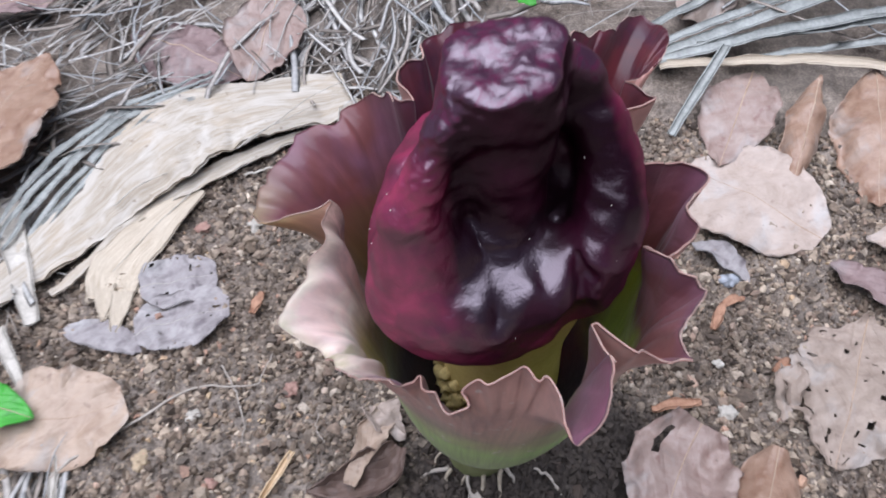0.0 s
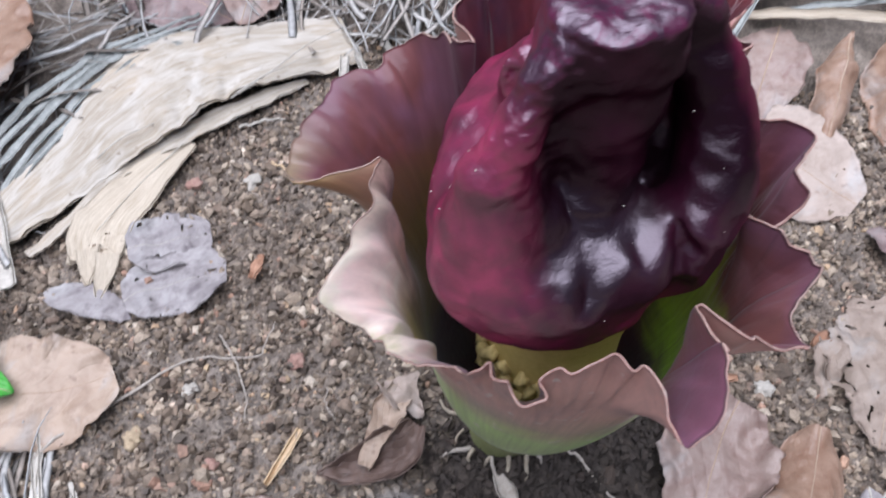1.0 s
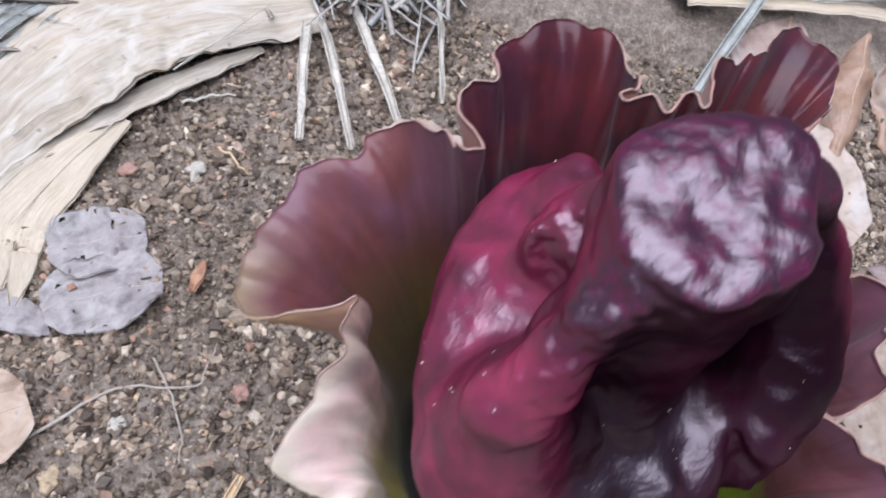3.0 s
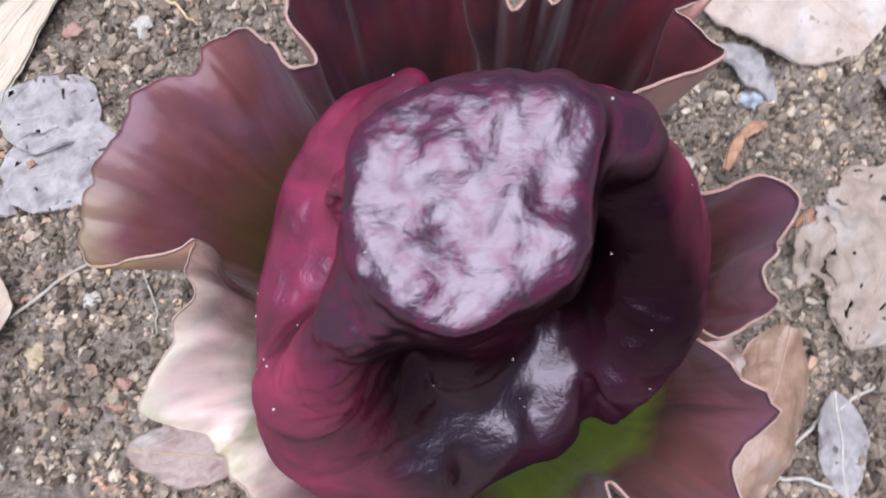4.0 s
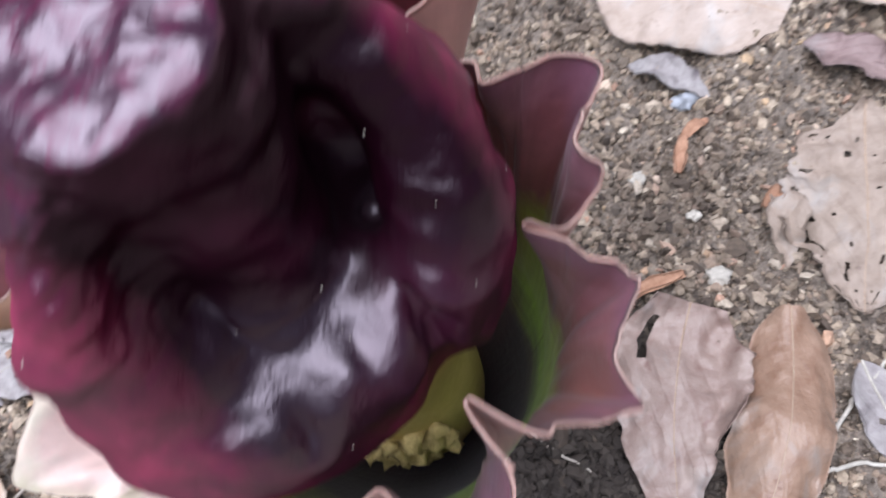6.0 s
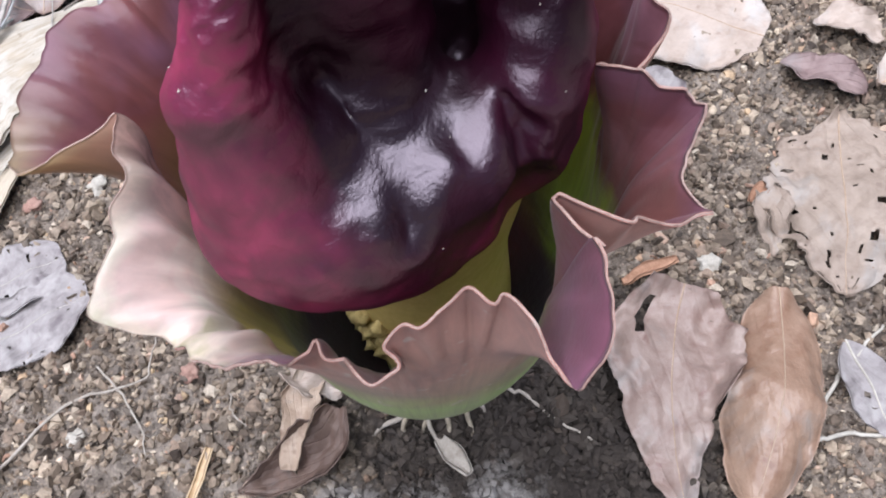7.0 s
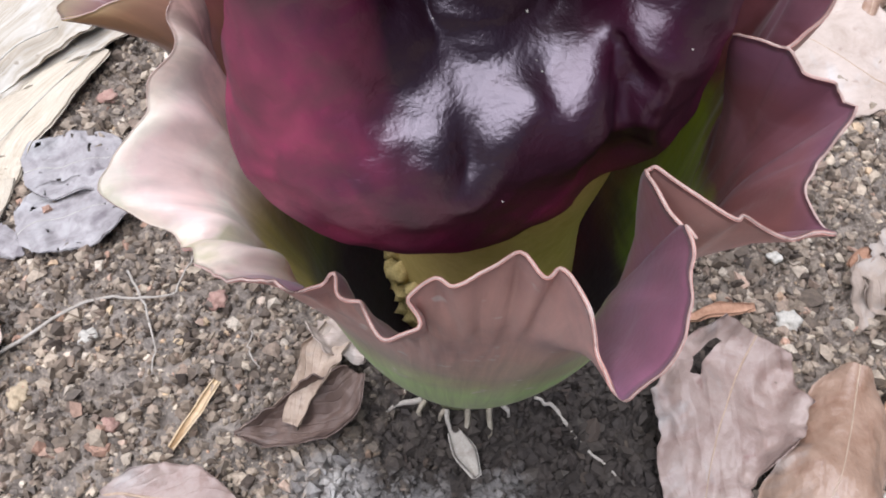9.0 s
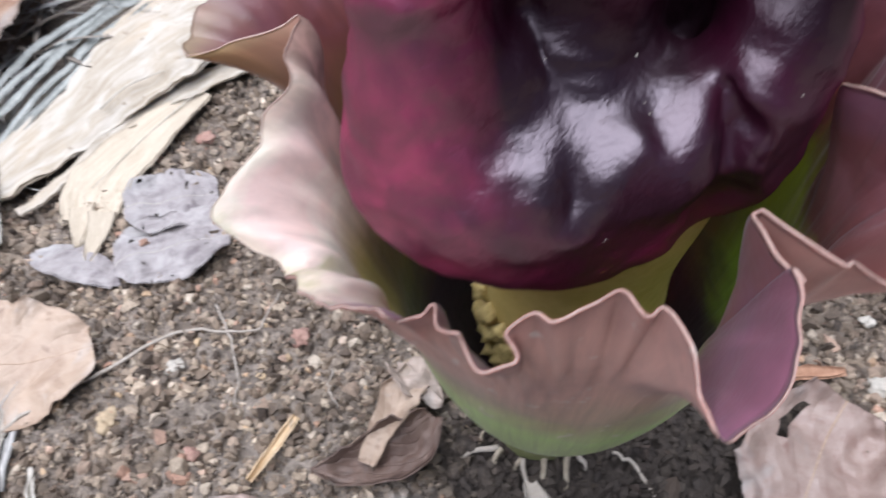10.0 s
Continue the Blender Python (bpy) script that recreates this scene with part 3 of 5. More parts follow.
def build_ground():
    X, Y = np.meshgrid(spread(-0.37, 0.35, 600, 34), spread(-0.02, 0.48, 430, 34), indexing="ij")
    Z = ground_height(X, Y)
    near = smooth(-0.42, -0.36, X) * (1 - smooth(0.34, 0.40, X)) * smooth(-0.06, -0.01, Y) * (1 - smooth(0.47, 0.53, Y))
    clod = 1 - np.abs(fbm(X * 150, Y * 150, 0, 15, 3))
    Z = Z + near * (0.0046 * (clod - 0.75) + 0.0008 * vnoise(X * 620, Y * 620, 0, 18))
    me = mesh_of("ground", np.stack([X, Y, Z], -1), grid_faces(*X.shape))
    return tagged(part("ground", me, MAT["soil"]), "grey-brown gritty garden soil with crumbs", "ground", kind="structure")


build_ground()

ICO_V = []
for sx in (-1, 1):
    for sg in (-1.618, 1.618):
        ICO_V += [(0, sx, sg), (sx, sg, 0), (sg, 0, sx)]
ICO_V = np.array(ICO_V) / 1.902
ICO_F = [(i, j, k) for i in range(12) for j in range(i + 1, 12) for k in range(j + 1, 12)
         if all(abs(np.linalg.norm(ICO_V[p] - ICO_V[q]) - 1.0515) < 0.01 for p, q in ((i, j), (j, k), (i, k)))]
ICO_F = np.array([f if np.dot(np.cross(ICO_V[f[1]] - ICO_V[f[0]], ICO_V[f[2]] - ICO_V[f[0]]), ICO_V[f[0]]) > 0 else f[::-1] for f in ICO_F])


def build_crumbs(count, seed):
    rng = np.random.default_rng(seed)
    x, y = rng.uniform(-0.36, 0.34, count), rng.uniform(0.0, 0.46, count)
    heap = vnoise(x * 55, y * 55, 0, 81) + 0.6 * vnoise(x * 140, y * 140, 0, 82)
    size = (0.00045 + 0.0036 * rng.random(count) ** 4.6) * (1 + 0.35 * heap)
    shape = 1 + rng.uniform(-0.50, 0.50, (count, 12, 1))
    flat = rng.uniform(0.45, 1.15, (count, 1, 3))
    ang = rng.uniform(0, 6.283, count)
    v = ICO_V[None] * shape * flat * size[:, None, None]
    ca, sa = np.cos(ang)[:, None], np.sin(ang)[:, None]
    vx, vy = v[..., 0] * ca - v[..., 1] * sa, v[..., 0] * sa + v[..., 1] * ca
    v = np.stack([vx + x[:, None], vy + y[:, None], v[..., 2] + (ground_height(x, y) + size * 0.2)[:, None]], -1)
    f = (ICO_F[None] + 12 * np.arange(count)[:, None, None]).reshape(-1, 3)
    me = mesh_of("soil_crumbs", v, f)
    me.polygons.foreach_set("use_smooth", [False] * len(me.polygons))
    return tagged(part("soil_crumbs", me, MAT["crumbs"]), "loose grey and brown crumbs of earth and grit", "soil", kind="stuff")


build_crumbs(98000, 5)


# ---- the flower ----
AXIS = np.array([0.030, 0.095])
# bearing, reach and height of the frilled rim, going round from its spur
RIM_RIGHT = [
    (-14, 0.083, 0.271), (348, 0.069, 0.275), (353, 0.055, 0.275), (357, 0.057, 0.270), (356, 0.064, 0.268), (2, 0.072, 0.273), (8, 0.068, 0.282),
    (17, 0.081, 0.280), (28, 0.078, 0.279), (27, 0.056, 0.286), (37, 0.060, 0.283), (51, 0.050, 0.287), (58, 0.057, 0.286), (50, 0.080, 0.287),
    (62, 0.080, 0.286), (59, 0.093, 0.285), (59, 0.104, 0.288), (63, 0.119, 0.288), (68, 0.128, 0.287), (72, 0.117, 0.290), (73, 0.103, 0.292),
    (78, 0.088, 0.297), (81, 0.084, 0.300), (81, 0.066, 0.308), (83, 0.059, 0.311), (86, 0.064, 0.309),
]
RIM_BACK = [
    (91, 0.056, 0.306), (95, 0.063, 0.304), (101, 0.062, 0.303), (102, 0.066, 0.302), (97, 0.071, 0.299), (98, 0.089, 0.292), (101, 0.100, 0.290), (110, 0.101, 0.293), (116, 0.099, 0.294),
    (124, 0.092, 0.293), (127, 0.076, 0.294), (134, 0.083, 0.289), (137, 0.076, 0.288), (137, 0.067, 0.289), (143, 0.061, 0.289), (143, 0.070, 0.289),
    (142, 0.079, 0.287), (144, 0.094, 0.274), (156, 0.103, 0.268), (171, 0.109, 0.262), (177, 0.111, 0.258), (184, 0.107, 0.258), (187, 0.102, 0.262),
    (185, 0.085, 0.268), (182, 0.075, 0.271), (189, 0.079, 0.262),
]
RIM_FRONT = [
    (199, 0.088, 0.249), (208, 0.093, 0.242), (213, 0.091, 0.234), (218, 0.086, 0.231),
    (227, 0.085, 0.237), (236, 0.082, 0.244), (243, 0.078, 0.250), (246.5, 0.0765, 0.251), (247.5, 0.073, 0.247), (249, 0.071, 0.246), (250.5, 0.067, 0.249), (253, 0.068, 0.245),
    (257, 0.0685, 0.247), (258, 0.070, 0.245), (260, 0.0715, 0.243), (263, 0.073, 0.242), (267.3, 0.072, 0.244), (268.2, 0.070, 0.245), (265.4, 0.068, 0.248),
    (267.5, 0.066, 0.251), (270.5, 0.065, 0.254), (275.6, 0.067, 0.254), (280, 0.0625, 0.256), (288, 0.063, 0.261), (293, 0.075, 0.266),
    (293, 0.089, 0.262), (294, 0.097, 0.267), (302, 0.091, 0.275), (308, 0.080, 0.276), (309, 0.066, 0.273), (311, 0.057, 0.273), (314, 0.067, 0.276),
    (320, 0.078, 0.270), (327, 0.087, 0.262), (335, 0.079, 0.262),
]


def softened(a, reach):
    """A closed row of places, evened out over that many neighbours."""
    k = np.exp(-0.5 * (np.arange(-3 * reach, 3 * reach + 1) / reach) ** 2)
    k /= k.sum()
    return sum(w * np.roll(a, -i, 0) for w, i in zip(k, range(-3 * reach, 3 * reach + 1)))


def rim_curve(count):
    tab = np.array(RIM_RIGHT + RIM_BACK + RIM_FRONT, float)
    b = np.radians(tab[:, 0])
    fine = spline(np.column_stack([tab[:, 1] * np.cos(b), tab[:, 1] * np.sin(b), tab[:, 2]]), np.linspace(0, 1, 6000, endpoint=False), True)
    run = np.concatenate([[0], np.cumsum(np.linalg.norm(np.diff(np.vstack([fine, fine[:1]]), axis=0), axis=1))])
    s = np.linspace(0, run[-1], count, endpoint=False)
    whole = np.vstack([fine, fine[:1]])
    return np.column_stack([np.interp(s, run, whole[:, k]) for k in range(3)]), s


def build_spathe(parent):
    nu, nv = 900, 72
    rim, s = rim_curve(nu)
    v = np.linspace(0, 1, nv)
    broad = softened(rim, 14)
    out = broad[:, :2] / np.linalg.norm(broad[:, :2], axis=1, keepdims=True)
    frill = 0.0030 * vnoise(s * 130, 0, 0, 21) + 0.0011 * vnoise(s * 240, 0, 0, 22)
    crimp = np.maximum(vnoise(s * 38, 5.0, 0, 29), 0) ** 1.5
    calm = 1 - 0.75 * np.exp(-((np.degrees(np.arctan2(rim[:, 1], rim[:, 0])) % 360 - 206) / 20) ** 2)
    calm = calm * (1 - 0.85 * np.exp(-((np.degrees(np.arctan2(rim[:, 1], rim[:, 0])) % 360 - 258) / 14) ** 2))
    frill, crimp = frill * calm, crimp * calm
    rim = rim + np.column_stack([out * (frill * (0.5 + 1.5 * crimp))[:, None], 0.0028 * calm * vnoise(s * 150, 9.0, 0, 23) * (0.6 + crimp)])
    low = softened(rim[:, :2] / np.linalg.norm(rim[:, :2], axis=1, keepdims=True), 40)
    low /= np.linalg.norm(low, axis=1, keepdims=True)
    S, V = np.meshgrid(np.arange(nu), v, indexing="ij")
    foot = np.array([(0.019, 0.060), (0.032, 0.083), (0.042, 0.108), (0.0505, 0.140), (0.056, 0.172)])
    body = spline(foot, np.clip(V / 0.5, 0, 1))
    t = np.clip((V - 0.5) / 0.5, 0, 1)
    reach = np.linalg.norm(broad[:, :2], axis=1)[:, None]
    flare = np.clip((reach - 0.075) / 0.035, 0, 1)
    low_deg = np.degrees(np.arctan2(low[:, 1], low[:, 0]))[:, None] % 360
    flare = flare + 0.9 * np.exp(-((low_deg - 211) / 20) ** 2)
    lean = t ** (1.35 - 0.35 * flare)
    rise = 1 - (1 - t) ** (1.15 + 0.8 * flare)
    w = smooth(0.0, 0.8, t)[..., None]
    dirs = low[:, None] * (1 - w) + out[:, None] * w
    dirs /= np.linalg.norm(dirs, axis=-1, keepdims=True)
    rr = np.where(V <= 0.5, body[..., 0], 0.056 + (reach - 0.056) * lean)
    zz = np.where(V <= 0.5, body[..., 1], 0.172 + (broad[:, 2:3] - 0.172) * rise)
    ang = np.arctan2(dirs[..., 1], dirs[..., 0])
    rr = rr + 0.0030 * smooth(0.2, 0.7, t) * fbm(np.cos(ang) * 7, np.sin(ang) * 7, V * 3, 31, 3)
    rr = rr + 0.0020 * smooth(0.25, 0.9, t) * vnoise(s * 75, 4.0, 0, 35)[:, None] + 0.0008 * smooth(0.4, 1.0, t) * vnoise(s * 190, 6.0, 0, 36)[:, None]
    pleat = np.exp(-((np.degrees(ang) % 360 - 205) / 24) ** 2) * smooth(0.15, 0.7, t)
    rr = rr + 0.0030 * pleat * vnoise(s[:, None] * 62 + 0 * V, V * 2.0, 0, 38)
    turnd = np.degrees(ang) % 360
    for at, deep in ((184, 0.0035), (191, 0.0045), (199, 0.0030), (216, 0.0025), (226, 0.0030)):
        rr = rr - deep * np.exp(-((turnd - at - 4 * (V - 0.8)) / 1.8) ** 2) * smooth(0.25, 0.6, t) * (1 - 0.6 * smooth(0.8, 1.0, t))
    pts = np.concatenate([rr[..., None] * dirs, zz[..., None]], -1)
    edge = smooth(0.45, 1.0, t)[..., None] ** 1.3
    pts += edge * (rim - broad)[:, None]
    pts[..., :2] += AXIS + np.clip(1 - pts[..., 2:] / 0.2, 0, 1) * np.array([-0.013, 0.014])
    u = ((np.degrees(np.arctan2(low[:, 1], low[:, 0])) % 360) / 360)[:, None] + 0 * V
    uv = np.stack([u, V], -1)
    part("spathe", sheet("spathe", pts[::-1], uv[::-1], 0.0009, True), [MAT["spathe_in"], MAT["spathe_out"]], parent, "frilled purple-brown spathe, green at the foot")
    part("rim", tube("rim", pts[:, -1], 0.00021 + 0.00009 * vnoise(s * 90, 2.0, 0, 33), 6, True), MAT["edge"], parent, "pale thin edge of the spathe")


# ---- the appendix: rounded lumps melted together, then hollowed, on a fine lattice ----
def melt(a, b, k):
    """Two bodies joined with a soft seam of that width."""
    h = np.clip(0.5 + 0.5 * (b - a) / k, 0, 1)
    return b * (1 - h) + a * h - k * h * (1 - h)


def carve(a, b, k):
    """Body a without body b, with a soft rim of that width."""
    return -melt(-a, b, k)


def worm(X, Y, Z, stations):
    """How far places lie from a tapering, bent roll; stations: x, y, z and thickness."""
    out = None
    for (ax, ay, az, ar), (bx, by, bz, br) in zip(stations[:-1], stations[1:]):
        dx, dy, dz = bx - ax, by - ay, bz - az
        h = np.clip(((X - ax) * dx + (Y - ay) * dy + (Z - az) * dz) / (dx * dx + dy * dy + dz * dz), 0, 1)
        d = np.sqrt((X - ax - h * dx) ** 2 + (Y - ay - h * dy) ** 2 + (Z - az - h * dz) ** 2) - (ar + (br - ar) * h)
        out = d if out is None else melt(out, d, 0.010)
    return out


def egg(X, Y, Z, at, radii, turn=0.0):
    c, s = math.cos(radians(turn)), math.sin(radians(turn))
    dx, dy = X - at[0], Y - at[1]
    q = np.sqrt(((dx * c + dy * s) / radii[0]) ** 2 + ((dy * c - dx * s) / radii[1]) ** 2 + ((Z - at[2]) / radii[2]) ** 2)
    return (q - 1) * min(radii)


def net(f, low, step):
    """The skin where f changes sign on a lattice: places and four-cornered faces."""
    s = f < 0
    nx, ny, nz = f.shape
    corner = [(i, j, k) for i in (0, 1) for j in (0, 1) for k in (0, 1)]
    cut = lambda a, o: a[o[0]:nx - 1 + o[0], o[1]:ny - 1 + o[1], o[2]:nz - 1 + o[2]]
    n = sum(cut(s, o).astype(np.int8) for o in corner)
    cells = np.argwhere((n > 0) & (n < 8))
    index = np.full((nx - 1, ny - 1, nz - 1), -1, np.int64)
    index[tuple(cells.T)] = np.arange(len(cells))
    total, count = np.zeros((len(cells), 3)), np.zeros(len(cells))
    for a in corner:
        for axis in range(3):
            if a[axis]:
                continue
            b = tuple(v + (q == axis) for q, v in enumerate(a))
            fa, fb = f[tuple((cells + a).T)], f[tuple((cells + b).T)]
            on = (fa < 0) != (fb < 0)
            share = np.where(on, fa / np.where(on, fa - fb, 1), 0)
            place = np.array(a, float) + share[:, None] * np.eye(3)[axis]
            total += place * on[:, None]
            count += on
    verts = (cells + total / count[:, None]) * step + low
    faces = []
    for axis in range(3):
        b, c = (axis + 1) % 3, (axis + 2) % 3
        hi = np.swapaxes(s, 0, axis)[1:]
        lo = np.swapaxes(s, 0, axis)[:-1]
        at = np.argwhere(hi != lo)
        inside_low = lo[tuple(at.T)]
        e = at.copy()
        e[:, [0, axis]] = e[:, [axis, 0]]
        good = np.all((e >= 1) & (e < np.array([nx - 1, ny - 1, nz - 1])), 1)
        e, inside_low = e[good], inside_low[good]
        ring = []
        for ob, oc in ((1, 1), (0, 1), (0, 0), (1, 0)):
            q = e.copy()
            q[:, b] -= ob
            q[:, c] -= oc
            ring.append(index[tuple(q.T)])
        ring = np.stack(ring, 1)
        ring[~inside_low] = ring[~inside_low][:, ::-1]
        faces.append(ring)
    return verts, np.concatenate(faces)


# reach of the lower body by bearing, every 30 degrees
BODY = [(0.054,), (0.052,), (0.047,), (0.046,), (0.055,), (0.056,), (0.053,), (0.058,), (0.061,), (0.054,), (0.045,), (0.050,)]
# and the height of its middle
BELT = [(0.272,), (0.276,), (0.271,), (0.266,), (0.270,), (0.272,), (0.270,), (0.265,), (0.261,), (0.259,), (0.258,), (0.264,)]
# rolls, lumps and hollows of the appendix
RIDGE = [(0.021, 0.078, 0.350, 0.009), (0.013, 0.070, 0.341, 0.0060), (0.006, 0.062, 0.327, 0.0052), (0.000, 0.057, 0.310, 0.0080), (0.002, 0.059, 0.288, 0.015), (0.006, 0.056, 0.270, 0.019)]
WEB = [(0.020, 0.086, 0.338, 0.008), (0.010, 0.076, 0.318, 0.006), (0.005, 0.068, 0.298, 0.010)]
WALL = [(0.040, 0.106, 0.348, 0.008), (0.052, 0.111, 0.337, 0.0066), (0.061, 0.108, 0.319, 0.0078), (0.067, 0.101, 0.303, 0.0100), (0.069, 0.091, 0.290, 0.0115), (0.067, 0.080, 0.278, 0.0110)]
NAPE = [(0.034, 0.110, 0.330, 0.010), (0.052, 0.117, 0.312, 0.010), (0.064, 0.114, 0.298, 0.012)]
CAVE = [(0.034, 0.036, 0.345, 0.018), (0.041, 0.066, 0.320, 0.019), (0.050, 0.088, 0.302, 0.0160), (0.052, 0.098, 0.274, 0.008)]
FRONT = [
    (199, 0.088, 0.249), (208, 0.093, 0.242), (213, 0.091, 0.234), (218, 0.086, 0.231),
    (227, 0.085, 0.237), (235, 0.083, 0.247), (241, 0.071, 0.247), (234, 0.075, 0.240), (240, 0.078, 0.240), (249, 0.072, 0.249), (254, 0.071, 0.249),
    (256.5, 0.072, 0.244), (257, 0.074, 0.238), (261, 0.075, 0.236), (265, 0.074, 0.238), (264.5, 0.070, 0.244), (268, 0.068, 0.247), (270, 0.065, 0.252), (279, 0.067, 0.253), (288, 0.063, 0.261), (293, 0.075, 0.266),
    (293, 0.089, 0.262), (294, 0.097, 0.267), (302, 0.091, 0.275), (308, 0.080, 0.276), (309, 0.066, 0.273), (311, 0.057, 0.273), (314, 0.067, 0.276),
    (320, 0.078, 0.270), (327, 0.087, 0.262), (335, 0.079, 0.262),
]


def softened(a, reach):
    """A closed row of places, evened out over that many neighbours."""
    k = np.exp(-0.5 * (np.arange(-3 * reach, 3 * reach + 1) / reach) ** 2)
    k /= k.sum()
    return sum(w * np.roll(a, -i, 0) for w, i in zip(k, range(-3 * reach, 3 * reach + 1)))


def rim_curve(count):
    tab = np.array(RIM_RIGHT + RIM_BACK + RIM_FRONT, float)
    b = np.radians(tab[:, 0])
    fine = spline(np.column_stack([tab[:, 1] * np.cos(b), tab[:, 1] * np.sin(b), tab[:, 2]]), np.linspace(0, 1, 6000, endpoint=False), True)
    run = np.concatenate([[0], np.cumsum(np.linalg.norm(np.diff(np.vstack([fine, fine[:1]]), axis=0), axis=1))])
    s = np.linspace(0, run[-1], count, endpoint=False)
    whole = np.vstack([fine, fine[:1]])
    return np.column_stack([np.interp(s, run, whole[:, k]) for k in range(3)]), s


def build_spathe(parent):
    nu, nv = 900, 72
    rim, s = rim_curve(nu)
    v = np.linspace(0, 1, nv)
    broad = softened(rim, 14)
    out = broad[:, :2] / np.linalg.norm(broad[:, :2], axis=1, keepdims=True)
    frill = 0.0030 * vnoise(s * 130, 0, 0, 21) + 0.0011 * vnoise(s * 240, 0, 0, 22)
    crimp = np.maximum(vnoise(s * 38, 5.0, 0, 29), 0) ** 1.5
    calm = 1 - 0.75 * np.exp(-((np.degrees(np.arctan2(rim[:, 1], rim[:, 0])) % 360 - 206) / 20) ** 2)
    calm = calm * (1 - 0.85 * np.exp(-((np.degrees(np.arctan2(rim[:, 1], rim[:, 0])) % 360 - 258) / 14) ** 2))
    frill, crimp = frill * calm, crimp * calm
    rim = rim + np.column_stack([out * (frill * (0.5 + 1.5 * crimp))[:, None], 0.0028 * calm * vnoise(s * 150, 9.0, 0, 23) * (0.6 + crimp)])
    low = softened(rim[:, :2] / np.linalg.norm(rim[:, :2], axis=1, keepdims=True), 40)
    low /= np.linalg.norm(low, axis=1, keepdims=True)
    S, V = np.meshgrid(np.arange(nu), v, indexing="ij")
    foot = np.array([(0.019, 0.060), (0.032, 0.083), (0.042, 0.108), (0.0505, 0.140), (0.056, 0.172)])
    body = spline(foot, np.clip(V / 0.5, 0, 1))
    t = np.clip((V - 0.5) / 0.5, 0, 1)
    reach = np.linalg.norm(broad[:, :2], axis=1)[:, None]
    flare = np.clip((reach - 0.075) / 0.035, 0, 1)
    low_deg = np.degrees(np.arctan2(low[:, 1], low[:, 0]))[:, None] % 360
    flare = flare + 0.9 * np.exp(-((low_deg - 211) / 20) ** 2)
    lean = t ** (1.35 - 0.35 * flare)
    rise = 1 - (1 - t) ** (1.15 + 0.8 * flare)
    w = smooth(0.0, 0.8, t)[..., None]
    dirs = low[:, None] * (1 - w) + out[:, None] * w
    dirs /= np.linalg.norm(dirs, axis=-1, keepdims=True)
    rr = np.where(V <= 0.5, body[..., 0], 0.056 + (reach - 0.056) * lean)
    zz = np.where(V <= 0.5, body[..., 1], 0.172 + (broad[:, 2:3] - 0.172) * rise)
    ang = np.arctan2(dirs[..., 1], dirs[..., 0])
    rr = rr + 0.0030 * smooth(0.2, 0.7, t) * fbm(np.cos(ang) * 7, np.sin(ang) * 7, V * 3, 31, 3)
    rr = rr + 0.0020 * smooth(0.25, 0.9, t) * vnoise(s * 75, 4.0, 0, 35)[:, None] + 0.0008 * smooth(0.4, 1.0, t) * vnoise(s * 190, 6.0, 0, 36)[:, None]
    pleat = np.exp(-((np.degrees(ang) % 360 - 205) / 24) ** 2) * smooth(0.15, 0.7, t)
    rr = rr + 0.0030 * pleat * vnoise(s[:, None] * 62 + 0 * V, V * 2.0, 0, 38)
    turnd = np.degrees(ang) % 360
    for at, deep in ((184, 0.0035), (191, 0.0045), (199, 0.0030), (216, 0.0025), (226, 0.0030)):
        rr = rr - deep * np.exp(-((turnd - at - 4 * (V - 0.8)) / 1.8) ** 2) * smooth(0.25, 0.6, t) * (1 - 0.6 * smooth(0.8, 1.0, t))
    pts = np.concatenate([rr[..., None] * dirs, zz[..., None]], -1)
    edge = smooth(0.45, 1.0, t)[..., None] ** 1.3
    pts += edge * (rim - broad)[:, None]
    pts[..., :2] += AXIS + np.clip(1 - pts[..., 2:] / 0.2, 0, 1) * np.array([-0.013, 0.014])
    u = ((np.degrees(np.arctan2(low[:, 1], low[:, 0])) % 360) / 360)[:, None] + 0 * V
    uv = np.stack([u, V], -1)
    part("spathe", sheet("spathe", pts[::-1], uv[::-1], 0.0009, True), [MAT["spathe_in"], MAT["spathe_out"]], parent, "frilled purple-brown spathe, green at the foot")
    part("rim", tube("rim", pts[:, -1], 0.00021 + 0.00009 * vnoise(s * 90, 2.0, 0, 33), 6, True), MAT["edge"], parent, "pale thin edge of the spathe")


# ---- the appendix: rounded lumps melted together, then hollowed, on a fine lattice ----
def melt(a, b, k):
    """Two bodies joined with a soft seam of that width."""
    h = np.clip(0.5 + 0.5 * (b - a) / k, 0, 1)
    return b * (1 - h) + a * h - k * h * (1 - h)


def carve(a, b, k):
    """Body a without body b, with a soft rim of that width."""
    return -melt(-a, b, k)


def worm(X, Y, Z, stations):
    """How far places lie from a tapering, bent roll; stations: x, y, z and thickness."""
    out = None
    for (ax, ay, az, ar), (bx, by, bz, br) in zip(stations[:-1], stations[1:]):
        dx, dy, dz = bx - ax, by - ay, bz - az
        h = np.clip(((X - ax) * dx + (Y - ay) * dy + (Z - az) * dz) / (dx * dx + dy * dy + dz * dz), 0, 1)
        d = np.sqrt((X - ax - h * dx) ** 2 + (Y - ay - h * dy) ** 2 + (Z - az - h * dz) ** 2) - (ar + (br - ar) * h)
        out = d if out is None else melt(out, d, 0.010)
    return out


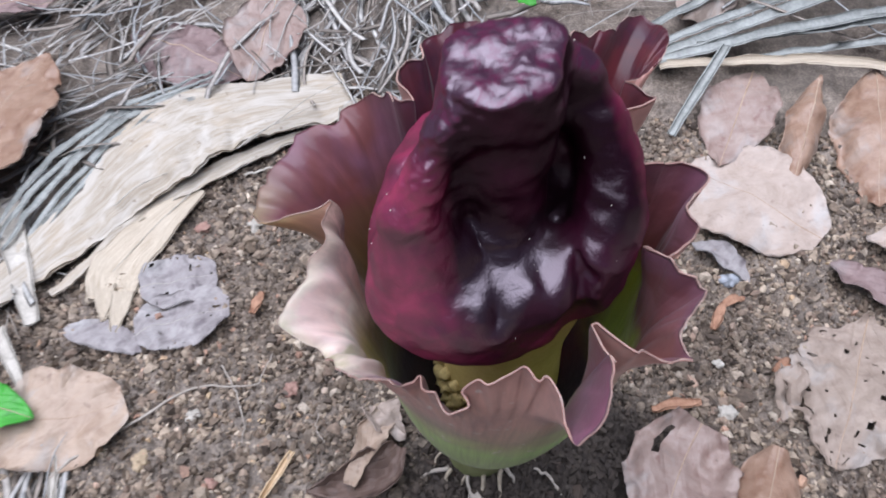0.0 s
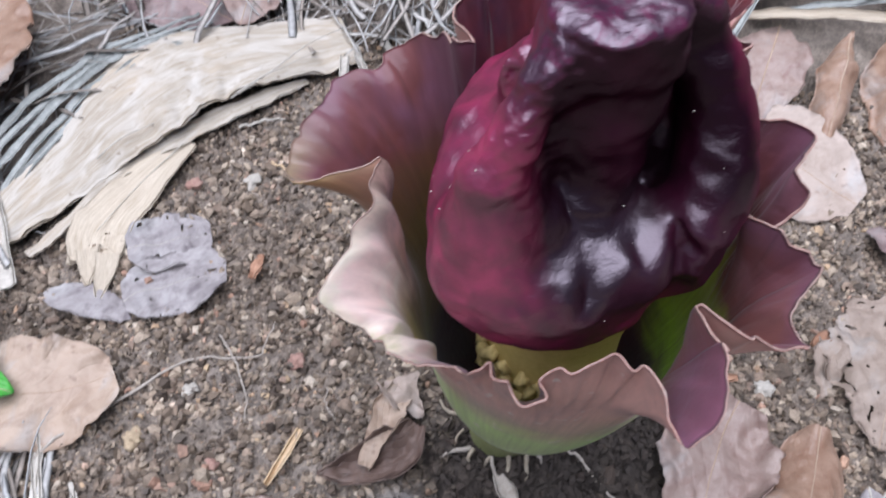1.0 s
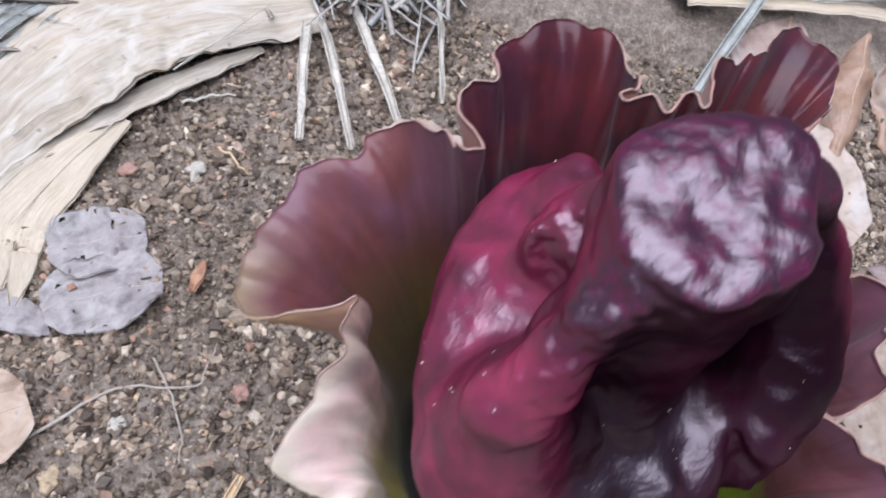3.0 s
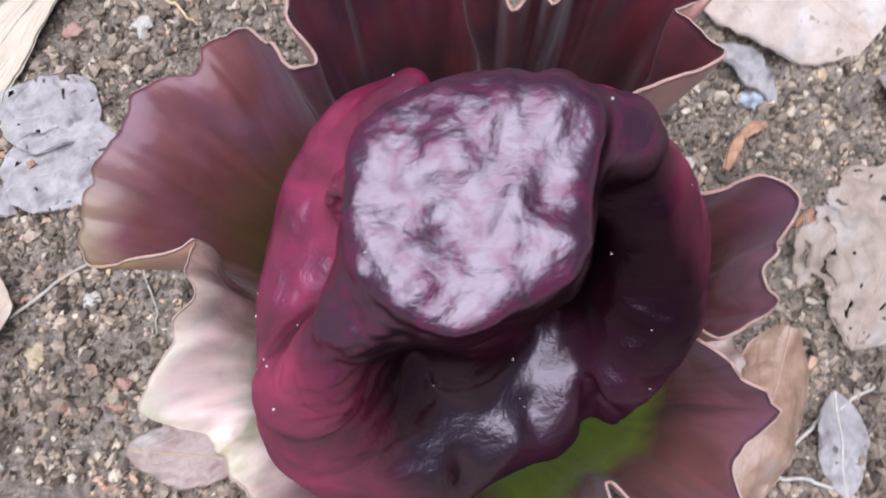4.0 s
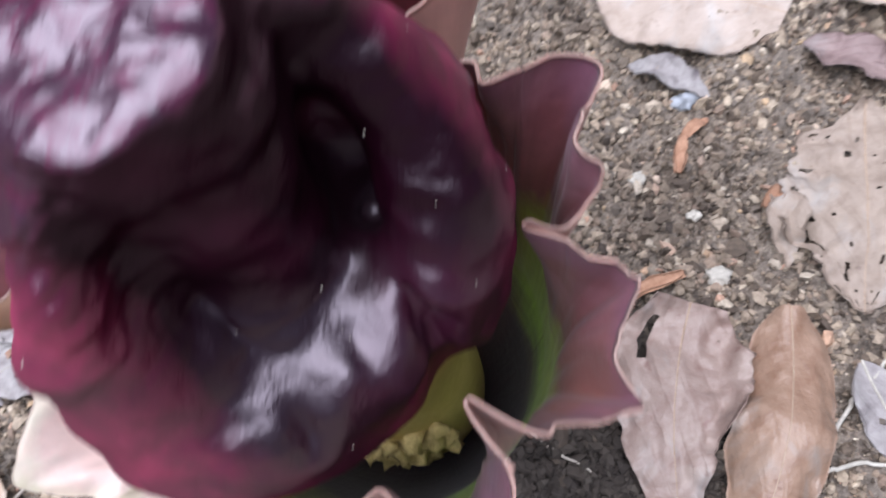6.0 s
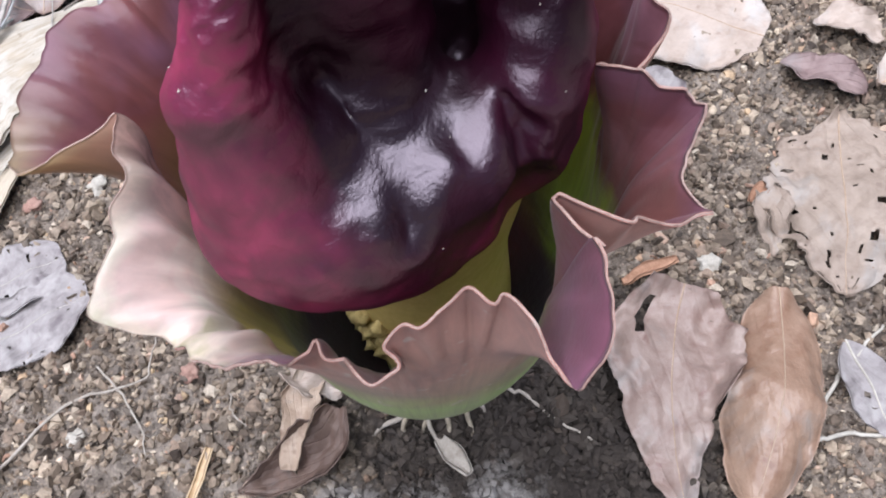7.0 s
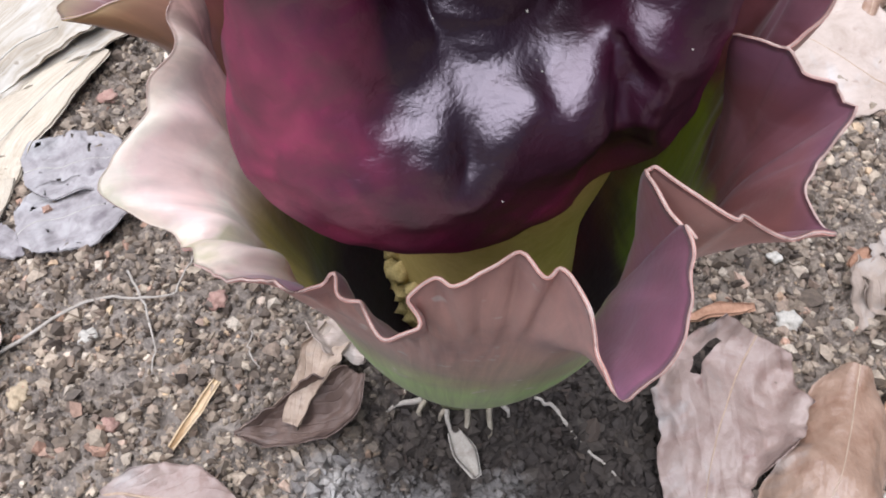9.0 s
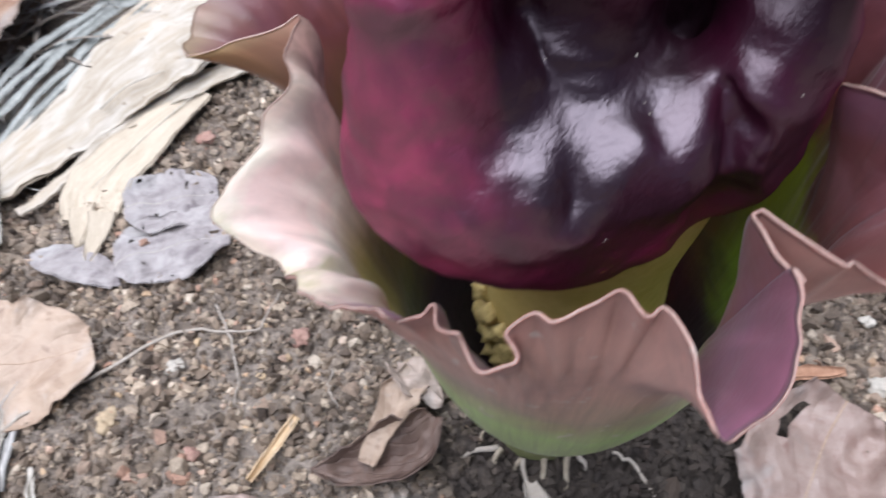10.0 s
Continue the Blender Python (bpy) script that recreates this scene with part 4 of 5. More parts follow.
def egg(X, Y, Z, at, radii, turn=0.0):
    c, s = math.cos(radians(turn)), math.sin(radians(turn))
    dx, dy = X - at[0], Y - at[1]
    q = np.sqrt(((dx * c + dy * s) / radii[0]) ** 2 + ((dy * c - dx * s) / radii[1]) ** 2 + ((Z - at[2]) / radii[2]) ** 2)
    return (q - 1) * min(radii)


def net(f, low, step):
    """The skin where f changes sign on a lattice: places and four-cornered faces."""
    s = f < 0
    nx, ny, nz = f.shape
    corner = [(i, j, k) for i in (0, 1) for j in (0, 1) for k in (0, 1)]
    cut = lambda a, o: a[o[0]:nx - 1 + o[0], o[1]:ny - 1 + o[1], o[2]:nz - 1 + o[2]]
    n = sum(cut(s, o).astype(np.int8) for o in corner)
    cells = np.argwhere((n > 0) & (n < 8))
    index = np.full((nx - 1, ny - 1, nz - 1), -1, np.int64)
    index[tuple(cells.T)] = np.arange(len(cells))
    total, count = np.zeros((len(cells), 3)), np.zeros(len(cells))
    for a in corner:
        for axis in range(3):
            if a[axis]:
                continue
            b = tuple(v + (q == axis) for q, v in enumerate(a))
            fa, fb = f[tuple((cells + a).T)], f[tuple((cells + b).T)]
            on = (fa < 0) != (fb < 0)
            share = np.where(on, fa / np.where(on, fa - fb, 1), 0)
            place = np.array(a, float) + share[:, None] * np.eye(3)[axis]
            total += place * on[:, None]
            count += on
    verts = (cells + total / count[:, None]) * step + low
    faces = []
    for axis in range(3):
        b, c = (axis + 1) % 3, (axis + 2) % 3
        hi = np.swapaxes(s, 0, axis)[1:]
        lo = np.swapaxes(s, 0, axis)[:-1]
        at = np.argwhere(hi != lo)
        inside_low = lo[tuple(at.T)]
        e = at.copy()
        e[:, [0, axis]] = e[:, [axis, 0]]
        good = np.all((e >= 1) & (e < np.array([nx - 1, ny - 1, nz - 1])), 1)
        e, inside_low = e[good], inside_low[good]
        ring = []
        for ob, oc in ((1, 1), (0, 1), (0, 0), (1, 0)):
            q = e.copy()
            q[:, b] -= ob
            q[:, c] -= oc
            ring.append(index[tuple(q.T)])
        ring = np.stack(ring, 1)
        ring[~inside_low] = ring[~inside_low][:, ::-1]
        faces.append(ring)
    return verts, np.concatenate(faces)


# reach of the lower body by bearing, every 30 degrees
BODY = [(0.054,), (0.052,), (0.047,), (0.046,), (0.055,), (0.056,), (0.053,), (0.058,), (0.061,), (0.054,), (0.045,), (0.050,)]
# and the height of its middle
BELT = [(0.272,), (0.276,), (0.271,), (0.266,), (0.270,), (0.272,), (0.270,), (0.265,), (0.261,), (0.259,), (0.258,), (0.264,)]
# rolls, lumps and hollows of the appendix
RIDGE = [(0.021, 0.078, 0.350, 0.009), (0.013, 0.070, 0.341, 0.0060), (0.006, 0.062, 0.327, 0.0052), (0.000, 0.057, 0.310, 0.0080), (0.002, 0.059, 0.288, 0.015), (0.006, 0.056, 0.270, 0.019)]
WEB = [(0.020, 0.086, 0.338, 0.008), (0.010, 0.076, 0.318, 0.006), (0.005, 0.068, 0.298, 0.010)]
WALL = [(0.040, 0.106, 0.348, 0.008), (0.052, 0.111, 0.337, 0.0066), (0.061, 0.108, 0.319, 0.0078), (0.067, 0.101, 0.303, 0.0100), (0.069, 0.091, 0.290, 0.0115), (0.067, 0.080, 0.278, 0.0110)]
NAPE = [(0.034, 0.110, 0.330, 0.010), (0.052, 0.117, 0.312, 0.010), (0.064, 0.114, 0.298, 0.012)]
CAVE = [(0.034, 0.036, 0.345, 0.018), (0.041, 0.066, 0.320, 0.019), (0.050, 0.088, 0.302, 0.0150), (0.050, 0.100, 0.272, 0.004)]
FRONT = [(0.018, 0.040, 0.332, 0.012), (0.026, 0.066, 0.321, 0.015), (0.037, 0.084, 0.312, 0.017)]
FACE = [(0.023, 0.085, 0.338, 0.0135), (0.027, 0.085, 0.318, 0.0125), (0.028, 0.085, 0.300, 0.0115), (0.028, 0.083, 0.280, 0.013)]
CHEEK = [(0.035, 0.086, 0.340, 0.0100), (0.034, 0.087, 0.318, 0.0080), (0.033, 0.087, 0.296, 0.0080)]
POCKET = [(-0.036, 0.076, 0.334, 0.018), (-0.012, 0.082, 0.320, 0.016), (0.008, 0.086, 0.327, 0.011)]
# folds of the apron: height, half width, course in plan; and the furrows between them
FOLDS = [
    (0.0034, 0.0080, [(0.031, 0.070), (0.038, 0.063), (0.046, 0.057), (0.053, 0.059)]), (0.0022, 0.0060, [(0.022, 0.060), (0.027, 0.054), (0.030, 0.046)]),
    (0.0020, 0.0050, [(0.044, 0.057), (0.040, 0.049), (0.038, 0.043)]), (0.0018, 0.0050, [(0.046, 0.070), (0.052, 0.070), (0.057, 0.068)]), (0.0016, 0.0050, [(0.066, 0.070), (0.069, 0.066)]),
]
FURROWS = [
    [(0.0335, 0.049, 0.281, 0.0010), (0.0350, 0.045, 0.2765, 0.0022), (0.0355, 0.041, 0.271, 0.0014)],
    [(0.060, 0.072, 0.283, 0.0010), (0.063, 0.066, 0.276, 0.0022), (0.0645, 0.062, 0.267, 0.0024)],
]


def appendix_field(X, Y, Z):
    dx, dy = X - AXIS[0], Y - 0.092
    ang = np.arctan2(dy, dx)
    reach = spline(np.array(BODY), (ang / (2 * np.pi)) % 1.0, True)[..., 0].astype(np.float32)
    mid = spline(np.array(BELT), (ang / (2 * np.pi)) % 1.0, True)[..., 0].astype(np.float32)
    q = ((np.hypot(dx, dy) / reach) ** 2.6 + np.abs((Z - mid) / 0.027) ** 2.6) ** (1 / 2.6)
    f = (q - 1) * 0.032
    f = melt(f, egg(X, Y, Z, (0.009, 0.121, 0.285), (0.021, 0.019, 0.022), 25), 0.008)
    f = melt(f, egg(X, Y, Z, (0.050, 0.121, 0.288), (0.025, 0.018, 0.023), -32), 0.008)
    f = melt(f, worm(X, Y, Z, [(0.024, 0.104, 0.270, 0.034), (0.028, 0.100, 0.315, 0.020), (0.028, 0.099, 0.345, 0.016)]), 0.016)
    f = carve(melt(f, worm(X, Y, Z, NAPE), 0.010), worm(X, Y, Z, CAVE), 0.018)
    f = melt(f, worm(X, Y, Z, WALL), 0.007)
    f = carve(f, worm(X, Y, Z, FRONT), 0.010)
    f = carve(f, worm(X, Y, Z, POCKET), 0.010)
    f = melt(melt(f, worm(X, Y, Z, FACE), 0.012), worm(X, Y, Z, CHEEK), 0.012)
    for line in FURROWS:
        f = carve(f, worm(X, Y, Z, line), 0.005)
    # the notch in the hem
    f = carve(f, worm(X, Y, Z, [(0.0665, 0.051, 0.264, 0.0035), (0.0635, 0.061, 0.256, 0.0035), (0.063, 0.064, 0.240, 0.0035)]), 0.008)
    f = melt(melt(f, worm(X, Y, Z, WEB), 0.010), worm(X, Y, Z, RIDGE), 0.010)
    f = melt(f, egg(X, Y, Z, (0.004, 0.101, 0.313), (0.010, 0.006, 0.010), 35), 0.010)
    f = carve(f, worm(X, Y, Z, [(0.020, 0.160, 0.276, 0.011), (0.024, 0.138, 0.292, 0.0095), (0.030, 0.125, 0.310, 0.0075), (0.034, 0.119, 0.326, 0.004)]), 0.009)
    # the crown: a flat, five-cornered cushion
    cx, cy = X - 0.0275, Y - 0.0930
    side = None
    for turn_, far in ((4, 0.0195), (72, 0.0172), (122, 0.0165), (186, 0.0205), (240, 0.0240), (308, 0.0225)):
        d = cx * math.cos(radians(turn_)) + cy * math.sin(radians(turn_)) - far
        side = d if side is None else -melt(-side, -d, 0.005)
    tall = np.abs(Z - 0.349 - 0.05 * cy) - 0.0095
    return melt(f, -melt(-side, -tall, 0.0045), 0.007)


def build_appendix(parent):
    step, low = 0.0011, np.array([-0.048, 0.018, 0.226])
    axes = [np.arange(n, dtype=np.float32) * step + o for n, o in zip((134, 138, 132), low)]
    verts, faces = net(appendix_field(*np.meshgrid(*axes, indexing="ij")), low, step)

    def normals(p):
        e = 0.0006
        g = [appendix_field(*(p + e * np.eye(3)[k]).T) - appendix_field(*(p - e * np.eye(3)[k]).T) for k in range(3)]
        g = np.stack(g, 1)
        return g / (np.linalg.norm(g, axis=1, keepdims=True) + 1e-12)

    n = normals(verts)
    x, y, z = verts.T
    crown = smooth(0.345, 0.354, z) * smooth(0.2, 0.7, n[:, 2])
    push = 0.0012 * fbm(x * 45, y * 45, z * 45, 43, 2) + 0.0006 * fbm(x * 120, y * 120, z * 120, 53, 2)
    apron = smooth(-0.1, 0.35, n[:, 2]) * (1 - smooth(0.292, 0.304, z)) * (1 - smooth(0.082, 0.092, y))
    for high, wide, line in FOLDS:
        c = spline(np.array(line, float), np.linspace(0, 1, 40))
        push = push + apron * high * np.exp(-((verts[:, None, :2] - c[None]) ** 2).sum(-1).min(1) / wide ** 2)
    # arcs of fine wrinkles round the side roll, cross wrinkles on the ridge, puckers on the crown
    roll = smooth(0.056, 0.068, x) * smooth(0.262, 0.27, z) * (1 - smooth(0.325, 0.335, z))
    push = push + 0.0003 * roll * fbm(np.hypot(x - 0.060, z - 0.262) * 260, y * 60, 0, 57, 3)
    spine = np.exp(-(np.hypot(x - 0.008, y - 0.062) / 0.016) ** 2) * smooth(0.29, 0.31, z)
    push = push + 0.0007 * spine * fbm((x + y) * 60, (x - y) * 240, z * 260, 61, 2)
    rear = smooth(0.10, 0.125, y) * (1 - smooth(0.315, 0.33, z))
    push = push + 0.0013 * rear * fbm(x * 110, y * 50, z * 50, 63, 2)
    lump = np.exp(-(((x - 0.004) ** 2 + (y - 0.101) ** 2) / 0.00016 + ((z - 0.318) / 0.014) ** 2))
    push = push + 0.0024 * lump * fbm(x * 150, y * 150, z * 150, 67, 3)
    crease = np.abs(fbm(x * 70, y * 70, 0, 49, 3))
    push = push + crown * (0.0016 * fbm(x * 48, y * 48, 0, 46, 2) + 0.0012 * np.minimum(crease, 0.45) + 0.0004 * fbm(x * 260, y * 260, 0, 47, 2)
                           - 0.0026 * np.exp(-((x - 0.026) ** 2 + (y - 0.083) ** 2) / 0.00004) - 0.0016 * np.exp(-((x - 0.033) ** 2 + (y - 0.100) ** 2) / 0.00005))
    verts = verts + n * push[:, None]
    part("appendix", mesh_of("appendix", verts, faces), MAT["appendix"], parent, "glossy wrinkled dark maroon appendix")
    rng = np.random.default_rng(71)
    V, F = [], []
    seen = np.flatnonzero(n[:, 2] > 0.1)
    for k in range(34):
        F.append(ICO_F + 12 * k)
        V.append(ICO_V * rng.uniform(0.00015, 0.00040) * rng.uniform(0.7, 1.3, (12, 1)) + verts[int(rng.choice(seen))])
    tagged(part("pollen_dust", mesh_of("pollen_dust", np.concatenate(V), np.concatenate(F)), MAT["white_stone"], parent, "specks of pale pollen"), kind="stuff")


def build_spadix(parent):
    nu = 96
    th = np.linspace(0, 2 * np.pi, nu, endpoint=False)
    prof = spline(np.array([(0.012, 0.10), (0.026, 0.12), (0.029, 0.150), (0.029, 0.185), (0.031, 0.203), (0.036, 0.226), (0.039, 0.246), (0.026, 0.238), (0.008, 0.226)]), np.linspace(0, 1, 40))
    pts = np.stack([AXIS[0] + prof[None, :, 0] * np.cos(th)[:, None], AXIS[1] + prof[None, :, 0] * np.sin(th)[:, None], prof[None, :, 1] + 0 * th[:, None]], -1)
    neck = part("neck", mesh_of("neck", pts, grid_faces(nu, 40, True)), MAT["neck"], parent, "smooth ochre neck under the appendix")
    rng = np.random.default_rng(8)
    shapes = []
    for k in range(5):
        bm = bmesh.new()
        bmesh.ops.create_icosphere(bm, subdivisions=2, radius=0.0038)
        for v in bm.verts:
            v.co *= 1 + 0.95 * noise.noise(v.co * 420 + Vector((k * 4.1, 0, 0)))
        me = bpy.data.meshes.new("knob")
        bm.to_mesh(me)
        bm.free()
        me.polygons.foreach_set("use_smooth", [True] * len(me.polygons))
        me.materials.append(MAT["knob"])
        shapes.append(me)
    for row in range(4):
        zc = 0.146 + row * 0.0080
        rc = np.interp(zc, prof[:, 1], prof[:, 0]) + 0.0012
        n = int(2 * np.pi * rc / 0.0090)
        for i in range(n):
            a = 2 * np.pi * (i + 0.5 * (row % 2) + rng.uniform(-0.15, 0.15)) / n
            if not 150 < math.degrees(a) < 305:
                continue
            ob = new("knob", shapes[int(rng.integers(5))])
            ob.parent = neck
            ob.location = (AXIS[0] + rc * math.cos(a), AXIS[1] + rc * math.sin(a), zc + rng.uniform(-0.001, 0.001))
            ob.rotation_euler = tuple(rng.uniform(0, 6.28, 3))
            ob.scale = (rng.uniform(0.8, 1.15),) * 3


def build_flower():
    root = tagged(new("elephant_yam_flower"), "open purple-brown elephant yam flower standing in bare soil", "flower")
    build_spathe(root)
    build_appendix(root)
    build_spadix(root)
    zs = np.linspace(-0.02, 0.084, 12)
    path = np.column_stack([0.012 + 0 * zs, 0.122 + 0 * zs, zs])
    path[:, :2] += np.linspace(0, 1, 12)[:, None] * (0.010, -0.018)
    part("stalk", tube("stalk", path, np.linspace(0.020, 0.022, 12), 24), MAT["stalk"], root, "short stout green stalk")


build_flower()

# ---- leaf litter ----
# large weathered sheath and the strip torn from it
def build_sheath():
    root = tagged(new("palm_sheath"), "large weathered pale grey palm sheath with fibrous torn edges", "palm sheath")
    root.location = (-0.262, 0.320, 0.02)
    off = np.array(root.location)

    def layer(name, stations, widths, seed, cup, thick, mat="bark", rag=0.12, label="", ripple=0.0025):
        pts, uv, c = blade_points(stations, widths, cup, 0, ripple, rag, seed, 130, 33, 26)
        part(name, sheet(name, pts - off, uv, thick), [MAT[mat], MAT[mat]], root, label)

    layer("body", [(-0.374, 0.158, 0.010), (-0.340, 0.247, 0.018), (-0.301, 0.327, 0.026), (-0.250, 0.383, 0.022), (-0.165, 0.432, 0.012)],
          (0.012, 0.030, 0.046, 0.039, 0.027), 3, -0.14, 0.0028, rag=0.05, ripple=0.0028)
    layer("flake", [(-0.330, 0.178, 0.008), (-0.296, 0.252, 0.010), (-0.250, 0.316, 0.010), (-0.188, 0.384, 0.007)], (0.003, 0.006, 0.009, 0.004), 13, 0.1, 0.0016,
          "bark", 0.3, "thin layer split off under the edge")
    for k in range(5):
        o = 0.007 * k
        layer("strand", [(-0.368 - o, 0.190 + o, 0.010 + 0.003 * k), (-0.355 - o, 0.259 + o, 0.020 + 0.002 * k), (-0.320 - o, 0.350 + 0.6 * o, 0.024), (-0.266 - o, 0.418 + 0.4 * o, 0.016)],
              (0.001, 0.0035, 0.003, 0.001), 15 + k, 0.5, 0.0011, "green_straw", 0.3, "grey fibrous strand along the edge", 0.0018)
    rng = np.random.default_rng(4)
    for i in range(4):
        k, e = rng.uniform(0.1, 0.7), rng.uniform(-0.8, 0.8)
        a = np.array([-0.360, 0.160]) + k * np.array([0.20, 0.27]) + e * 0.040 * np.array([-0.78, 0.6])
        n = rng.uniform(0.05, 0.11)
        dirn = np.array([0.60, 0.80]) + rng.uniform(-0.06, 0.06, 2)
        st = [(*(a + dirn * n * q), 0.026 + 0.006 * math.sin(q * 3) - 0.012 * e * e - 0.006 * abs(k - 0.4)) for q in (0, 0.33, 0.67, 1)]
        part("fibre", tube("fibre", spline(on_ground(st), np.linspace(0, 1, 14)) - off, np.linspace(0.0007, 0.0003, 14), 5), MAT["straw"], root)


build_sheath()


def build_strip():
    root = tagged(new("sheath_strip"), "split tan strip torn from a palm sheath", "palm sheath")
    root.location = (-0.275, 0.230, 0.006)
    off = np.array(root.location)
    pts, uv, _ = blade_points([(-0.254, 0.298, 0.010), (-0.274, 0.252, 0.008), (-0.288, 0.210, 0.005), (-0.284, 0.184, 0.004)], (0.005, 0.017, 0.022, 0.017), 0.15, 0, 0.002, 0.08, 9, 90, 25, 45)
    part("blade", sheet("blade", pts - off, uv, 0.0018), [MAT["strip"], MAT["strip"]], root)
    for k, (x0, y0, x1, y1) in enumerate(((-0.274, 0.190, -0.269, 0.157), (-0.292, 0.192, -0.280, 0.164), (-0.298, 0.196, -0.303, 0.180))):
        pts, uv, _ = blade_points([(x0, y0, 0.006), ((x0 + x1) / 2, (y0 + y1) / 2, 0.005), (x1, y1, 0.003)], (0.009, 0.007, 0.002), 0.2, 0, 0.002, 0.2, 284 + 20 * k, 30, 9, 45)
        part("torn_end", sheet("torn_end", pts - off, uv, 0.0014), [MAT["strip"], MAT["strip"]], root, "narrow torn end")
    st = [(-0.258, 0.292, 0.013), (-0.276, 0.250, 0.011), (-0.290, 0.205, 0.008)]
    part("fibre", tube("fibre", spline(on_ground(st), np.linspace(0, 1, 14)) - off, np.linspace(0.0005, 0.0003, 14), 5), MAT["straw"], root)


build_strip()
leaf((-0.328, 0.074), (-0.232, 0.102), 0.072, "tan", "dry tan leaf with a lifted edge on the soil", (0.006, 0.016, 0.010), 0.10, -8, seed=2, bow=-0.12, shape=(0.3, 0.7, 0.92, 1.0, 1.0, 0.95, 0.8, 0.35), rib=0.0005)
leaf((-0.345, 0.077), (-0.281, 0.073), 0.032, "green", "fresh bright green leaf over a dry one", (0.026, 0.026, 0.022), 0.2, seed=4, rib=0.0006, name="green_leaf")
leaf((-0.455, 0.215), (-0.440, 0.408), 0.126, "orange", "large orange-tan dry leaf with a dark midrib", (0.03, 0.04, 0.034), 0.08, 6, seed=5)
leaf((0.243, 0.338), (0.140, 0.402), 0.106, "pale", "round pale pinkish dry leaf lying flat", (0.006, 0.008, 0.006), 0.05, seed=6, rag=0.02,
     shape=(0.25, 0.72, 0.95, 1.0, 1.0, 0.95, 0.72, 0.2), rib=0.0004)
leaf((0.192, 0.525), (0.165, 0.404), 0.064, "pink", "dull pinkish dry leaf with a folded edge", (0.01, 0.014, 0.006), 0.1, -8, seed=7)
leaf((0.246, 0.512), (0.221, 0.386), 0.036, "orange", "curled orange-brown dry leaf", (0.02, 0.026, 0.010), -0.9, 10, seed=8)
leaf((0.296, 0.538), (0.288, 0.378), 0.078, "orange", "broad curled pink-brown dry leaf", (0.018, 0.028, 0.008), -0.4, -10, seed=9, rib=0.0006)
leaf((0.272, 0.270), (0.242, 0.146), 0.090, "worn", "pale decayed dry leaf with broken edges", (0.005, 0.010, 0.004), 0.08, ripple=0.005, seed=10, rag=0.24, eaten=0.22, rib=0.0006)
leaf((0.216, 0.228), (0.212, 0.178), 0.020, "worn", "broken fragment of a pale dry leaf", (0.004, 0.006, 0.003), 0.1, seed=11, rag=0.3, rib=0)
leaf((0.157, 0.161), (0.135, 0.036), 0.070, "pink", "torn grey-pink dry leaf with reddish veins", (0.008, 0.014, 0.007), 0.12, 4, 0.005, 0.16, seed=12, bow=-0.06, slot=(0.74, 0.82, 0.09, 0.30),
     shape=(0.5, 0.95, 1.0, 0.85, 0.65, 0.5, 0.32, 0.05), rib=0.0005)
leaf((0.206, 0.153), (0.165, 0.036), 0.050, "orange", "arched glossy tan dry leaf", (0.012, 0.026, 0.012), -0.55, 4, seed=13, bow=0.05,
     shape=(0.25, 0.8, 0.95, 1.0, 1.0, 0.95, 0.7, 0.2), rib=0.0005)


def curled_leaf():
    """A leaf rolled up into a trough, tan without, brown within and painted darker for shade, with a pale fold across
    it.
    """
    root = tagged(new("dry_leaf"), "curled brown dry leaf with a pale folded middle", "leaf", "leaf litter")
    root.location = (-0.062, 0.074, 0.008)
    off = np.array(root.location)
    k = np.linspace(0, 1, 44)
    axis = spline(np.array([(-0.090, 0.066, 0.003), (-0.074, 0.070, 0.003), (-0.055, 0.077, 0.004), (-0.041, 0.088, 0.008), (-0.036, 0.104, 0.013)]), k)
    rad = spline(np.array([(0.0006,), (0.0080,), (0.0135,), (0.0125,), (0.0050,)]), k)[:, 0]
    q = np.linspace(radians(-62), radians(98), 27)
    side = np.gradient(axis[:, :2], axis=0)
    side /= np.linalg.norm(side, axis=1, keepdims=True)
    side = np.column_stack([-side[:, 1], side[:, 0], 0 * k])
    K, Q = np.meshgrid(k, q, indexing="ij")
    wob = 1 + 0.12 * fbm(K * 6, Q * 1.5, 0, 77, 3)
    pts = axis[:, None] + side[:, None] * (rad[:, None] * np.sin(Q) * wob)[..., None]
    pts[..., 2] += rad[:, None] * (1 - np.cos(Q)) * wob + 0.0012 * fbm(K * 9, Q * 3, 0, 78, 2)
    pts[..., 2] = np.maximum(pts[..., 2] + ground_height(pts[..., 0], pts[..., 1]), ground_height(pts[..., 0], pts[..., 1]) + 0.001)
    uv = np.stack([Q * 0.5 + 0.5, K], -1)
    part("blade", sheet("blade", (pts - off)[:, ::-1], uv[:, ::-1], 0.0009), [MAT["tan"], MAT["dark"]], root)
    pts, uv, c = blade_points([(-0.050, 0.122, 0.013), (-0.055, 0.106, 0.019), (-0.059, 0.090, 0.015), (-0.062, 0.074, 0.009)], (0.009, 0.011, 0.008, 0.004), 0.5, 10, 0.004, 0.25, 6, 40, 15)
    part("fold", sheet("fold", pts - off, uv, 0.0008), [MAT["tan"], MAT["tan"]], root, "pale tan folded middle of the leaf")


